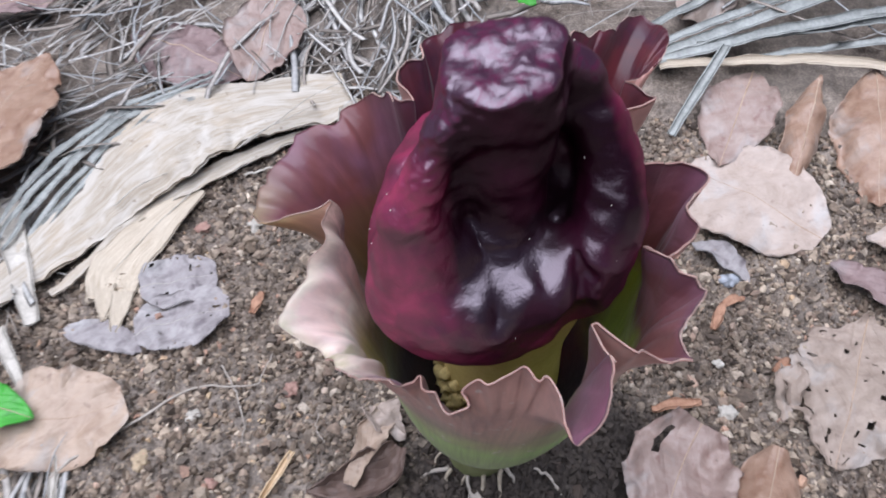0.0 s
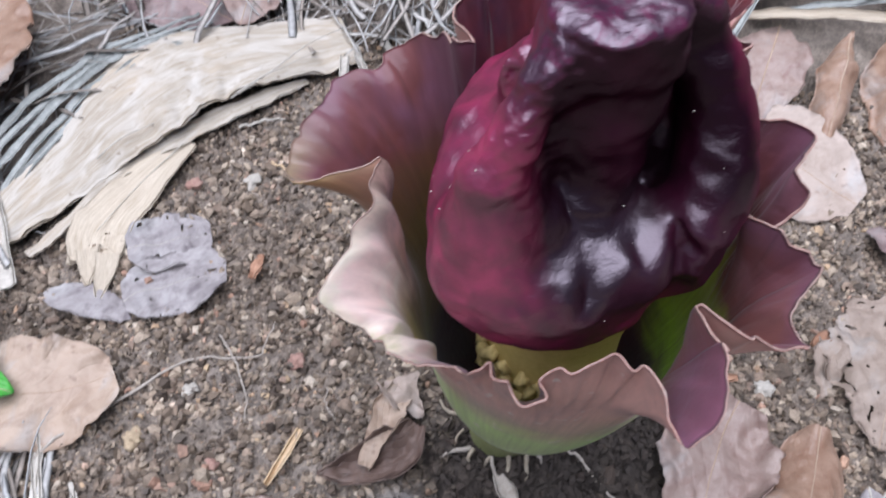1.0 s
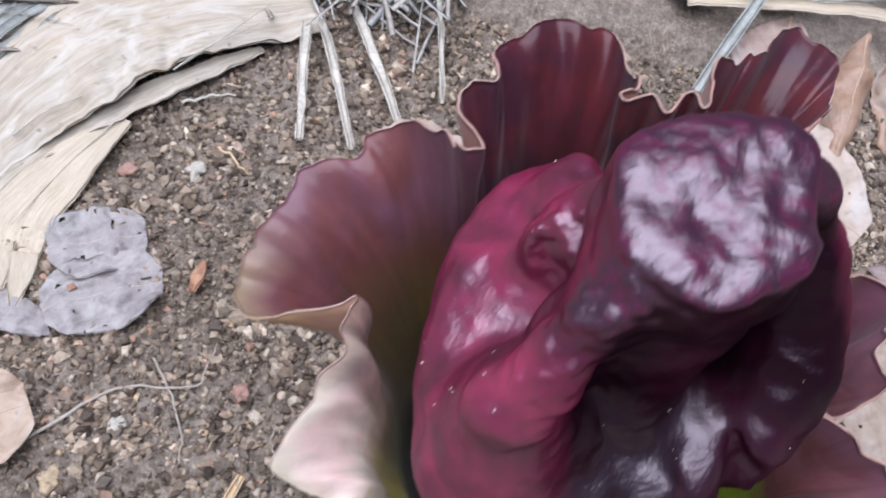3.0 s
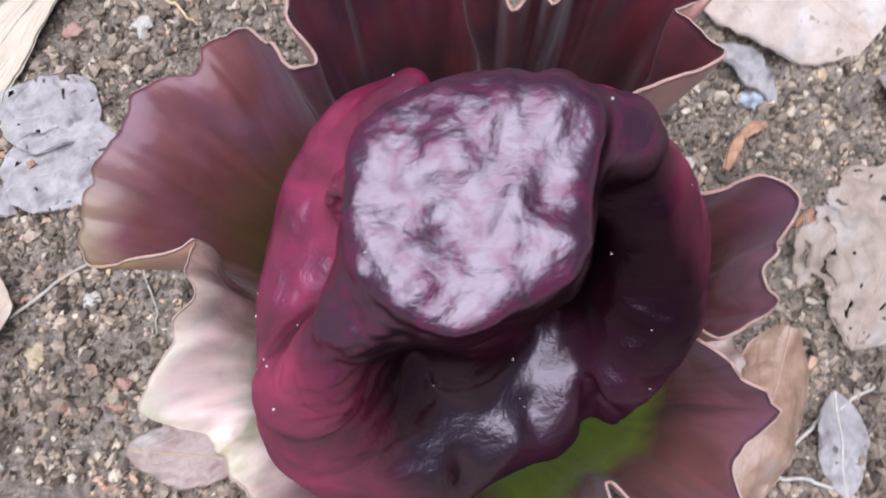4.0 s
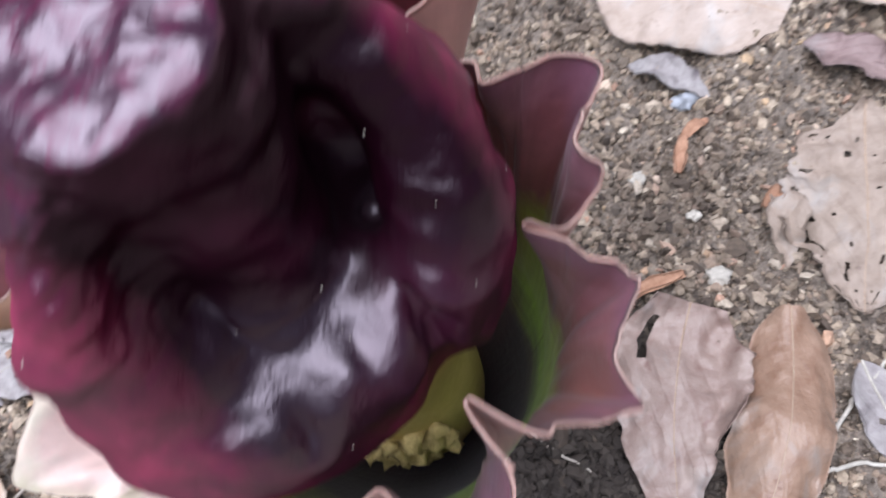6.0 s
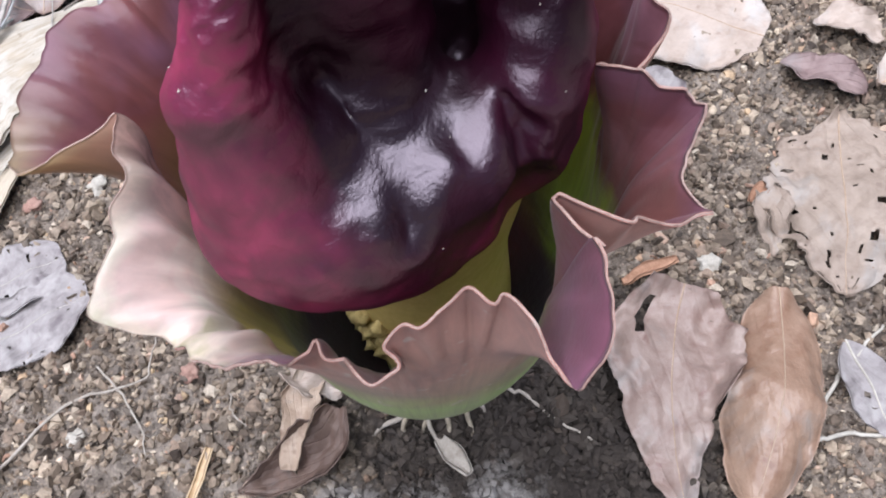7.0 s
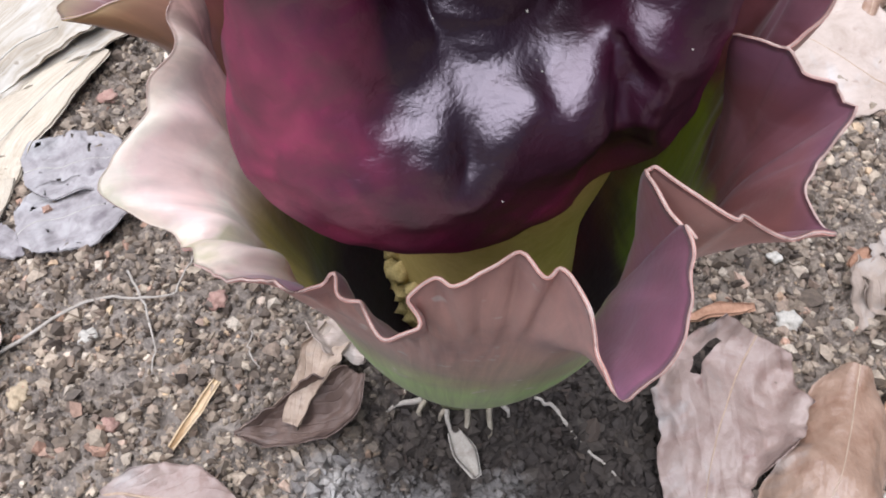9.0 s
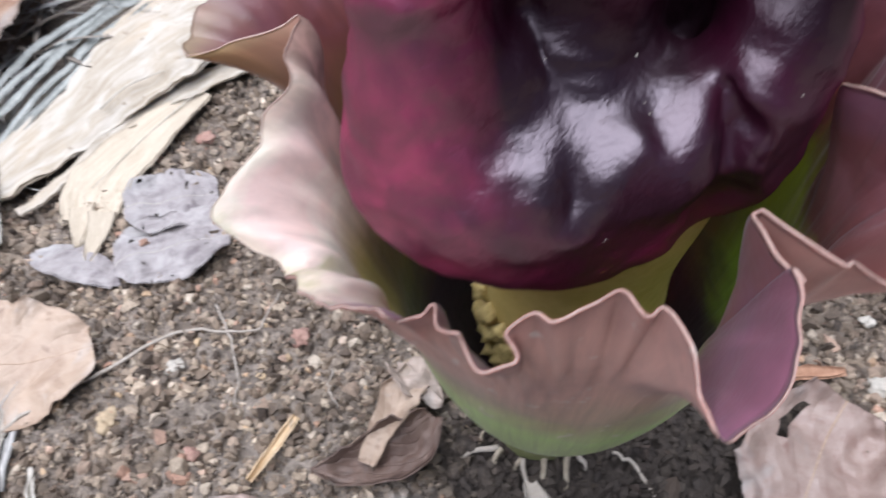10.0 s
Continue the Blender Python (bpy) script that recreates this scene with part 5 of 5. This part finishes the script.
curled_leaf()
leaf((-0.063, 0.129), (-0.034, 0.113), 0.026, "pale", "folded pale tan dry leaf under the flower", (0.014, 0.020, 0.016), 0.5, 15, 0.005, 0.3, seed=15, rib=0)
leaf((-0.264, 0.197), (-0.212, 0.222), 0.048, "grey", "flat silver-grey decayed leaf half", (0.004, 0.006, 0.004), 0.04, seed=16, eaten=0.18, shape=OVAL, rib=0.0003)
leaf((-0.252, 0.158), (-0.190, 0.192), 0.050, "grey", "mottled silver and mauve decayed leaf", (0.004, 0.006, 0.003), 0.08, seed=17, bow=0.04, eaten=0.16, shape=OVAL, rib=0.0003)
leaf((-0.309, 0.150), (-0.242, 0.146), 0.028, "grey", "dull grey-mauve decayed leaf", (0.003, 0.005, 0.003), 0.05, 4, seed=34, bow=0.08, rag=0.12, rib=0)
leaf((-0.075, 0.025), (-0.013, 0.016), 0.026, "pale", "pale flat broken leaf strip", (0.003, 0.005, 0.003), 0.1, seed=18, rag=0.2, rib=0)
leaf((-0.142, 0.026), (-0.074, 0.032), 0.034, "pink", "small reddish-tan dry leaf", (0.004, 0.008, 0.004), 0.15, seed=19)
leaf((0.150, 0.030), (0.204, 0.026), 0.030, "grey", "small ash-grey dry leaf", (0.003, 0.005, 0.003), 0.1, seed=20)
leaf((0.236, 0.124), (0.247, 0.066), 0.030, "grey", "whitish weathered leaf piece", (0.003, 0.006, 0.003), 0.05, seed=21)
leaf((-0.060, 0.354), (-0.055, 0.264), 0.074, "pale", "pale tan dry leaf behind the flower", (0.008, 0.014, 0.010), 0.1, seed=22)
leaf((-0.392, 0.470), (-0.262, 0.430), 0.074, "mauve", "mauve-brown crumpled dry leaf", (0.016, 0.022, 0.012), -0.2, -6, seed=23, ripple=0.006)
leaf((-0.264, 0.548), (-0.255, 0.422), 0.074, "pink", "broad pinkish dry leaf lying on straw", (0.024, 0.026, 0.02), 0.1, 5, seed=24)

PEBBLES = [("red_stone", -0.124, 0.138, 0.0055), ("yellow_stone", -0.208, 0.067, 0.006), ("white_stone", -0.184, 0.103, 0.0045), ("red_stone", -0.155, 0.060, 0.0042),
           ("white_stone", 0.175, 0.177, 0.0062), ("white_stone", -0.199, 0.276, 0.0066), ("red_stone", -0.241, 0.265, 0.005), ("blue_stone", 0.175, 0.290, 0.007),
           ("white_stone", -0.268, 0.176, 0.0035), ("white_stone", 0.141, 0.243, 0.0040), ("white_stone", 0.168, 0.214, 0.0035)]
STONE_LOOK = {"red_stone": "reddish", "yellow_stone": "yellowish", "white_stone": "whitish", "blue_stone": "bluish"}


def pebble(kind, x, y, size, seed):
    bm = bmesh.new()
    bmesh.ops.create_icosphere(bm, subdivisions=3, radius=size)
    for v in bm.verts:
        p = v.co / size
        v.co *= 1 + 0.75 * noise.noise(p * 1.3 + Vector((seed * 3.7, 0, 0))) + 0.30 * noise.noise(p * 3.1 + Vector((0, seed, 0))) + 0.12 * noise.noise(p * 8 + Vector((seed, 0, 0)))
        v.co.z *= 0.6
    me = bpy.data.meshes.new("pebble")
    bm.to_mesh(me)
    bm.free()
    me.polygons.foreach_set("use_smooth", [True] * len(me.polygons))
    ob = part("pebble", me, MAT[kind])
    ob.location = (x, y, float(ground_height(x, y)) + size * 0.05 + 0.0016)
    ob.rotation_euler = (0, 0, seed)
    return tagged(ob, f"small {STONE_LOOK[kind]} stone half sunk in soil", "stone", "pebbles")


for i, (kind, x, y, size) in enumerate(PEBBLES):
    pebble(kind, x, y, size, i + 1)


# ---- straw, twigs, chips and roots ----
def stick(name, stations, radii, mat, label, category, group="", sides=7, count=18):
    p = spline(on_ground(stations), np.linspace(0, 1, count))
    p[1:-1] += np.column_stack([vnoise(np.arange(count) * 0.7, float(len(label)), 0, count + k) for k in (1, 2, 3)])[1:-1] * (0.0012, 0.0012, 0.0006)
    off = p[count // 2].copy()
    rad = np.interp(np.linspace(0, 1, count), np.linspace(0, 1, len(radii)), radii)
    ob = part(name, tube(name, p - off, rad, sides), MAT[mat])
    ob.location = off.tolist()
    return tagged(ob, label, category, group)


stick("twig", [(-0.258, 0.040, 0.006), (-0.239, 0.073, 0.006), (-0.223, 0.090, 0.006), (-0.194, 0.120, 0.006), (-0.166, 0.130, 0.006), (-0.148, 0.137, 0.006), (-0.147, 0.164, 0.004)],
      (0.0013, 0.0012, 0.0010, 0.0007, 0.0004), "twig", "long thin crooked dry twig on the soil", "twig", "twigs", count=40)
stick("twig", [(-0.179, 0.146, 0.005), (-0.164, 0.131, 0.006), (-0.149, 0.108, 0.005), (-0.144, 0.091, 0.004)], (0.0008, 0.0007, 0.0004), "twig", "short thin dry twig", "twig", "twigs")
stick("twig", [(-0.100, 0.123, 0.003), (-0.096, 0.110, 0.003), (-0.089, 0.102, 0.002)], (0.0005, 0.0005, 0.0003), "twig", "hair-thin dry rootlet on the soil", "twig", "twigs")
stick("twig", [(-0.225, 0.323, 0.004), (-0.208, 0.333, 0.005), (-0.193, 0.340, 0.004)], (0.0012, 0.0010, 0.0006), "straw", "pale dry stem on the soil", "twig", "twigs")
stick("twig", [(-0.194, 0.299, 0.003), (-0.180, 0.290, 0.004), (-0.166, 0.282, 0.003)], (0.0010, 0.0010, 0.0006), "yellow_straw", "short tan dry stem on the soil", "twig", "twigs")
stick("twig", [(0.205, 0.069, 0.003), (0.225, 0.073, 0.004), (0.255, 0.068, 0.003)], (0.0012, 0.0012, 0.0008), "straw", "thin pale dry stem on soil", "twig", "twigs")
stick("twig", [(0.214, 0.087, 0.003), (0.232, 0.108, 0.004), (0.258, 0.130, 0.003)], (0.0012, 0.0012, 0.0008), "straw", "thin pale dry stem on soil", "twig", "twigs")
stick("twig", [(0.052, 0.110, 0.002), (0.064, 0.104, 0.003), (0.078, 0.090, 0.002), (0.096, 0.077, 0.002)], (0.0009, 0.0011, 0.0009, 0.0005), "twig", "thin grey twig on dark soil", "twig", "twigs")

strip([(-0.117, 0.053, 0.003), (-0.112, 0.073, 0.006), (-0.108, 0.092, 0.003)], (0.0016, 0.0028, 0.0020), "yellow_straw", "curved yellow straw fragment", "straw_piece", "straw",
      cup=0.9, rag=0.05, seed=31, thick=0.0012, nu=24, nv=9)
for k, (x0, y0, x1, y1, w) in enumerate([(0.125, 0.171, 0.157, 0.178, 0.0036), (0.163, 0.242, 0.171, 0.264, 0.0034), (0.169, 0.262, 0.187, 0.276, 0.003), (-0.171, 0.191, -0.172, 0.213, 0.0036),
                                         (0.208, 0.212, 0.217, 0.222, 0.004)]):
    strip([(x0, y0, 0.003), ((x0 + x1) / 2, (y0 + y1) / 2, 0.005), (x1, y1, 0.003)], (w * 0.6, w, w * 0.5), "chip", "small orange-brown bark chip", "bark_chip", "bark chip",
          cup=0.2, rag=0.5, ripple=0.004, seed=40 + k, thick=0.0016, nu=22, nv=9, group="bark chips")
strip([(0.016, 0.086, 0.004), (0.023, 0.076, 0.004), (0.031, 0.065, 0.003)], (0.003, 0.0052, 0.002), "twig", "greyish wood splinter beside the stalk", "wood_splinter", "splinter", cup=0.1, seed=51, nu=24, nv=9)
leaf((0.046, 0.033), (0.078, 0.030), 0.019, "pink", "reddish-brown crumb of a leaf", (0.002, 0.005, 0.002), 0.2, seed=52, rag=0.4, rib=0, ripple=0.004, name="leaf_crumb", shape=(0.4, 0.9, 0.8, 1.0, 0.85, 1.0, 0.8, 0.5))

rng = np.random.default_rng(12)
for k in range(11):
    a = radians(180 + 16 * k + rng.uniform(-12, 12))
    n = rng.uniform(0.005, 0.020)
    c0 = np.array([0.012, 0.122]) + rng.uniform(0.020, 0.028) * np.array([math.cos(a), math.sin(a)])
    a2 = a + rng.uniform(-0.8, 0.8)
    c1 = c0 + n * np.array([math.cos(a2), math.sin(a2)])
    w = rng.uniform(0.0006, 0.0019)
    stick("root", [(*c0, 0.008), (*((c0 + c1) / 2 + rng.uniform(-0.002, 0.002, 2)), 0.004), (*c1, -0.0005)], (w, w * 0.8, w * 0.5), "root" if k % 3 else "twig",
          "short pale root round the flower stalk", "root", "roots at the stalk", 6, 5)


def straw_mat_blades(name, count, box, high, lean, spread, size, seed, label):
    """A loose mat of flat dry straws, too many to count."""
    rng = np.random.default_rng(seed)
    V, F, start = [], [], 0
    for _ in range(count):
        x, y = rng.uniform(box[0], box[2]), rng.uniform(box[1], box[3])
        a = radians(lean + rng.normal(0, spread))
        n, w = rng.uniform(*size), 0.0006 + 0.0030 * rng.random() ** 2.2
        st = np.linspace(-0.5, 0.5, 7)
        bend = rng.normal(0, 0.08) * n
        px = x + st * n * math.cos(a) - bend * st ** 2 * 4 * math.sin(a)
        py = y + st * n * math.sin(a) + bend * st ** 2 * 4 * math.cos(a)
        tilt = rng.normal(0, 0.10)
        pz = ground_height(px, py) + rng.uniform(0.002, high) + st * n * tilt
        pz = np.maximum(pz, ground_height(px, py) + 0.001)
        c = np.column_stack([px, py, pz])
        side = np.array([-math.sin(a), math.cos(a), rng.normal(0, 0.4)])
        taper = np.interp(st, [-0.5, 0.3, 0.5], [1, 0.9, 0.25])[:, None]
        ring = np.stack([c - side * w * taper, c + [0, 0, w * 0.16], c + side * w * taper, c - [0, 0, w * 0.2]], 1)
        V.append(ring.reshape(-1, 3))
        i, j = np.meshgrid(np.arange(6), np.arange(4), indexing="ij")
        F.append((start + np.stack([i * 4 + j, (i + 1) * 4 + j, (i + 1) * 4 + (j + 1) % 4, i * 4 + (j + 1) % 4], -1)).reshape(-1, 4))
        start += 28
    return tagged(part(name, mesh_of(name, np.concatenate(V), np.concatenate(F)), MAT["old_straw"]), label, "straw", kind="stuff")


straw_mat_blades("straw_litter", 260, (-0.284, 0.439, -0.068, 0.673), 0.03, 100, 32, (0.05, 0.15), 61, "matted grey dry straw behind the sheath")
straw_mat_blades("straw_litter", 300, (-0.597, 0.296, -0.324, 0.684), 0.03, 60, 40, (0.05, 0.16), 62, "tangled grey straw under dry leaves")
straw_mat_blades("straw_litter", 40, (-0.423, 0.116, -0.357, 0.306), 0.012, 110, 25, (0.05, 0.13), 63, "loose dry straw beside the sheath")
straw_mat_blades("straw_litter", 26, (-0.326, -0.023, -0.241, 0.050), 0.010, 108, 12, (0.04, 0.09), 64, "thin dry straws on the soil")
straw_mat_blades("straw_litter", 90, (-0.021, 0.584, 0.516, 0.814), 0.03, 20, 35, (0.06, 0.16), 65, "matted dry straw beyond the stalks")

# broad dry stalks lying across the litter
STALKS = [(0.097, 0.520, 0.429, 0.716, 0.0085), (0.102, 0.513, 0.463, 0.670, 0.0070), (0.104, 0.534, 0.363, 0.713, 0.0060), (0.141, 0.542, 0.474, 0.647, 0.0075),
          (0.108, 0.509, 0.410, 0.541, 0.0065), (0.087, 0.548, 0.297, 0.735, 0.0055), (0.173, 0.534, 0.475, 0.606, 0.0050)]
for k, (x0, y0, x1, y1, w) in enumerate(STALKS):
    strip([(x0, y0, 0.012 + 0.004 * (k % 3)), ((x0 + x1) / 2, (y0 + y1) / 2 + 0.006, 0.022 + 0.004 * (k % 2)), (x1, y1, 0.016)], (w * 0.7, w, w * 0.8),
          "strip" if k == 4 else "green_straw", "long flat dry grey-green stalk lying across litter", "dry_stalk", "stalk", cup=0.6, rag=0.06, seed=70 + k, thick=0.0016, nu=50, nv=11, group="dry stalks")
strip([(0.124, 0.434, 0.006), (0.143, 0.477, 0.020), (0.163, 0.522, 0.034)], (0.0035, 0.0045, 0.004), "green_straw", "short pale broken stalk leaning on others", "dry_stalk", "stalk", cup=0.7, rag=0.05,
      seed=80, nu=30, nv=9, group="dry stalks")
for k, (x0, y0, x1, y1, w) in enumerate([(-0.414, 0.264, -0.330, 0.150, 0.010), (-0.350, 0.139, -0.303, 0.093, 0.005), (-0.172, 0.450, -0.140, 0.312, 0.0035), (-0.158, 0.425, -0.105, 0.316, 0.003),
                                         (-0.142, 0.450, -0.080, 0.345, 0.0035), (-0.078, 0.470, -0.054, 0.371, 0.0018)]):
    strip([(x0, y0, 0.010), ((x0 + x1) / 2, (y0 + y1) / 2, 0.016), (x1, y1, 0.008)], (w * 0.9, w, w * 0.6), "straw", "flat pale strip of dry straw", "straw_strip", "straw",
          cup=0.4, rag=0.12, seed=90 + k, nu=36, nv=9, group="straw strips")

# leaves farther off
FAR = [(-0.535, 0.483, 20, 0.10, "mauve"), (-0.480, 0.552, 80, 0.09, "pink"), (-0.368, 0.585, 140, 0.10, "pink"), (-0.003, 0.653, 10, 0.11, "pink"), (0.149, 0.624, 60, 0.10, "pale"),
       (0.297, 0.735, 15, 0.11, "pink"), (-0.134, 0.693, 120, 0.10, "brown"), (0.367, 0.472, 75, 0.10, "tan"), (0.336, 0.294, 20, 0.09, "pale"), (-0.423, 0.116, 40, 0.11, "tan"),
       (0.304, 0.039, 100, 0.09, "tan"), (-0.236, 0.643, 30, 0.09, "tan"), (-0.521, 0.342, 95, 0.10, "mauve")]
for k, (x, y, a, n, mat) in enumerate(FAR):
    dx, dy = n / 2 * math.cos(radians(a)), n / 2 * math.sin(radians(a))
    leaf((x - dx, y - dy), (x + dx, y + dy), n * 0.55, mat, "dry fallen leaf among straw litter", (0.018, 0.026, 0.018), (0.2, -0.3, 0.1)[k % 3], (8, -10, 4)[k % 3], seed=110 + k, rag=0.08)
leaf((-0.033, 0.577), (-0.013, 0.561), 0.016, "green", "small fresh green leaf in the litter", (0.03, 0.032, 0.03), 0.3, seed=130, rib=0, name="green_leaf")
leaf((0.147, 0.322), (0.190, 0.289), 0.020, "grey", "small grey leaf fragment", (0.004, 0.006, 0.003), 0.2, seed=131, rag=0.3, rib=0)
leaf((0.247, 0.314), (0.294, 0.284), 0.030, "mauve", "crumpled brown leaf pieces", (0.006, 0.010, 0.004), 0.5, seed=132, rag=0.35, rib=0)
leaf((0.278, 0.342), (0.315, 0.326), 0.030, "pale", "torn pale leaf piece", (0.006, 0.012, 0.004), 0.4, seed=133, rag=0.35, rib=0)
for x0, y0, x1, y1, w in ((-0.266, 0.060, -0.234, 0.000, 0.0026), (-0.258, 0.052, -0.240, -0.004, 0.0020), (-0.231, 0.032, -0.206, 0.004, 0.0016)):
    strip([(x0, y0, 0.004), ((x0 + x1) / 2, (y0 + y1) / 2, 0.007), (x1, y1, 0.004)], (w * 0.9, w, w * 0.7), "straw", "narrow pale strip of dry straw on soil", "straw_strip", "straw",
          cup=0.4, rag=0.1, seed=int(1000 - 1000 * x0), nu=26, nv=7, group="straw strips")


def sprout(x, y):
    """A seedling with a pale bent stem and two green seed leaves."""
    root = tagged(new("green_sprout"), "tiny bright green sprout with a pale bent stem", "sprout")
    z = float(ground_height(x, y))
    root.location = (x, y, z)
    path = spline(np.array([(0.016, -0.018, 0.0), (0.010, -0.008, 0.004), (0.004, 0.000, 0.008), (0.0, 0.002, 0.011)]), np.linspace(0, 1, 14))
    part("stem", tube("stem", path, np.linspace(0.0009, 0.0006, 14), 6), MAT["strip"], root, "pale bent stem")
    for side in (-1, 1):
        s_, q = np.meshgrid(np.linspace(0, 1, 9), np.linspace(-1, 1, 7), indexing="ij")
        pts = np.stack([side * 0.0045 * s_, 0.002 + 0.0024 * q * np.sin(np.pi * np.clip(s_ * 0.9 + 0.08, 0, 1)), 0.011 + 0.0012 * np.sin(3 * s_) + 0.0008 * q ** 2], -1)
        part("leaflet", sheet("leaflet", pts, np.stack([q * 0.5 + 0.5, s_], -1), 0.0005), [MAT["green"], MAT["green"]], root)


sprout(-0.0955, 0.205)
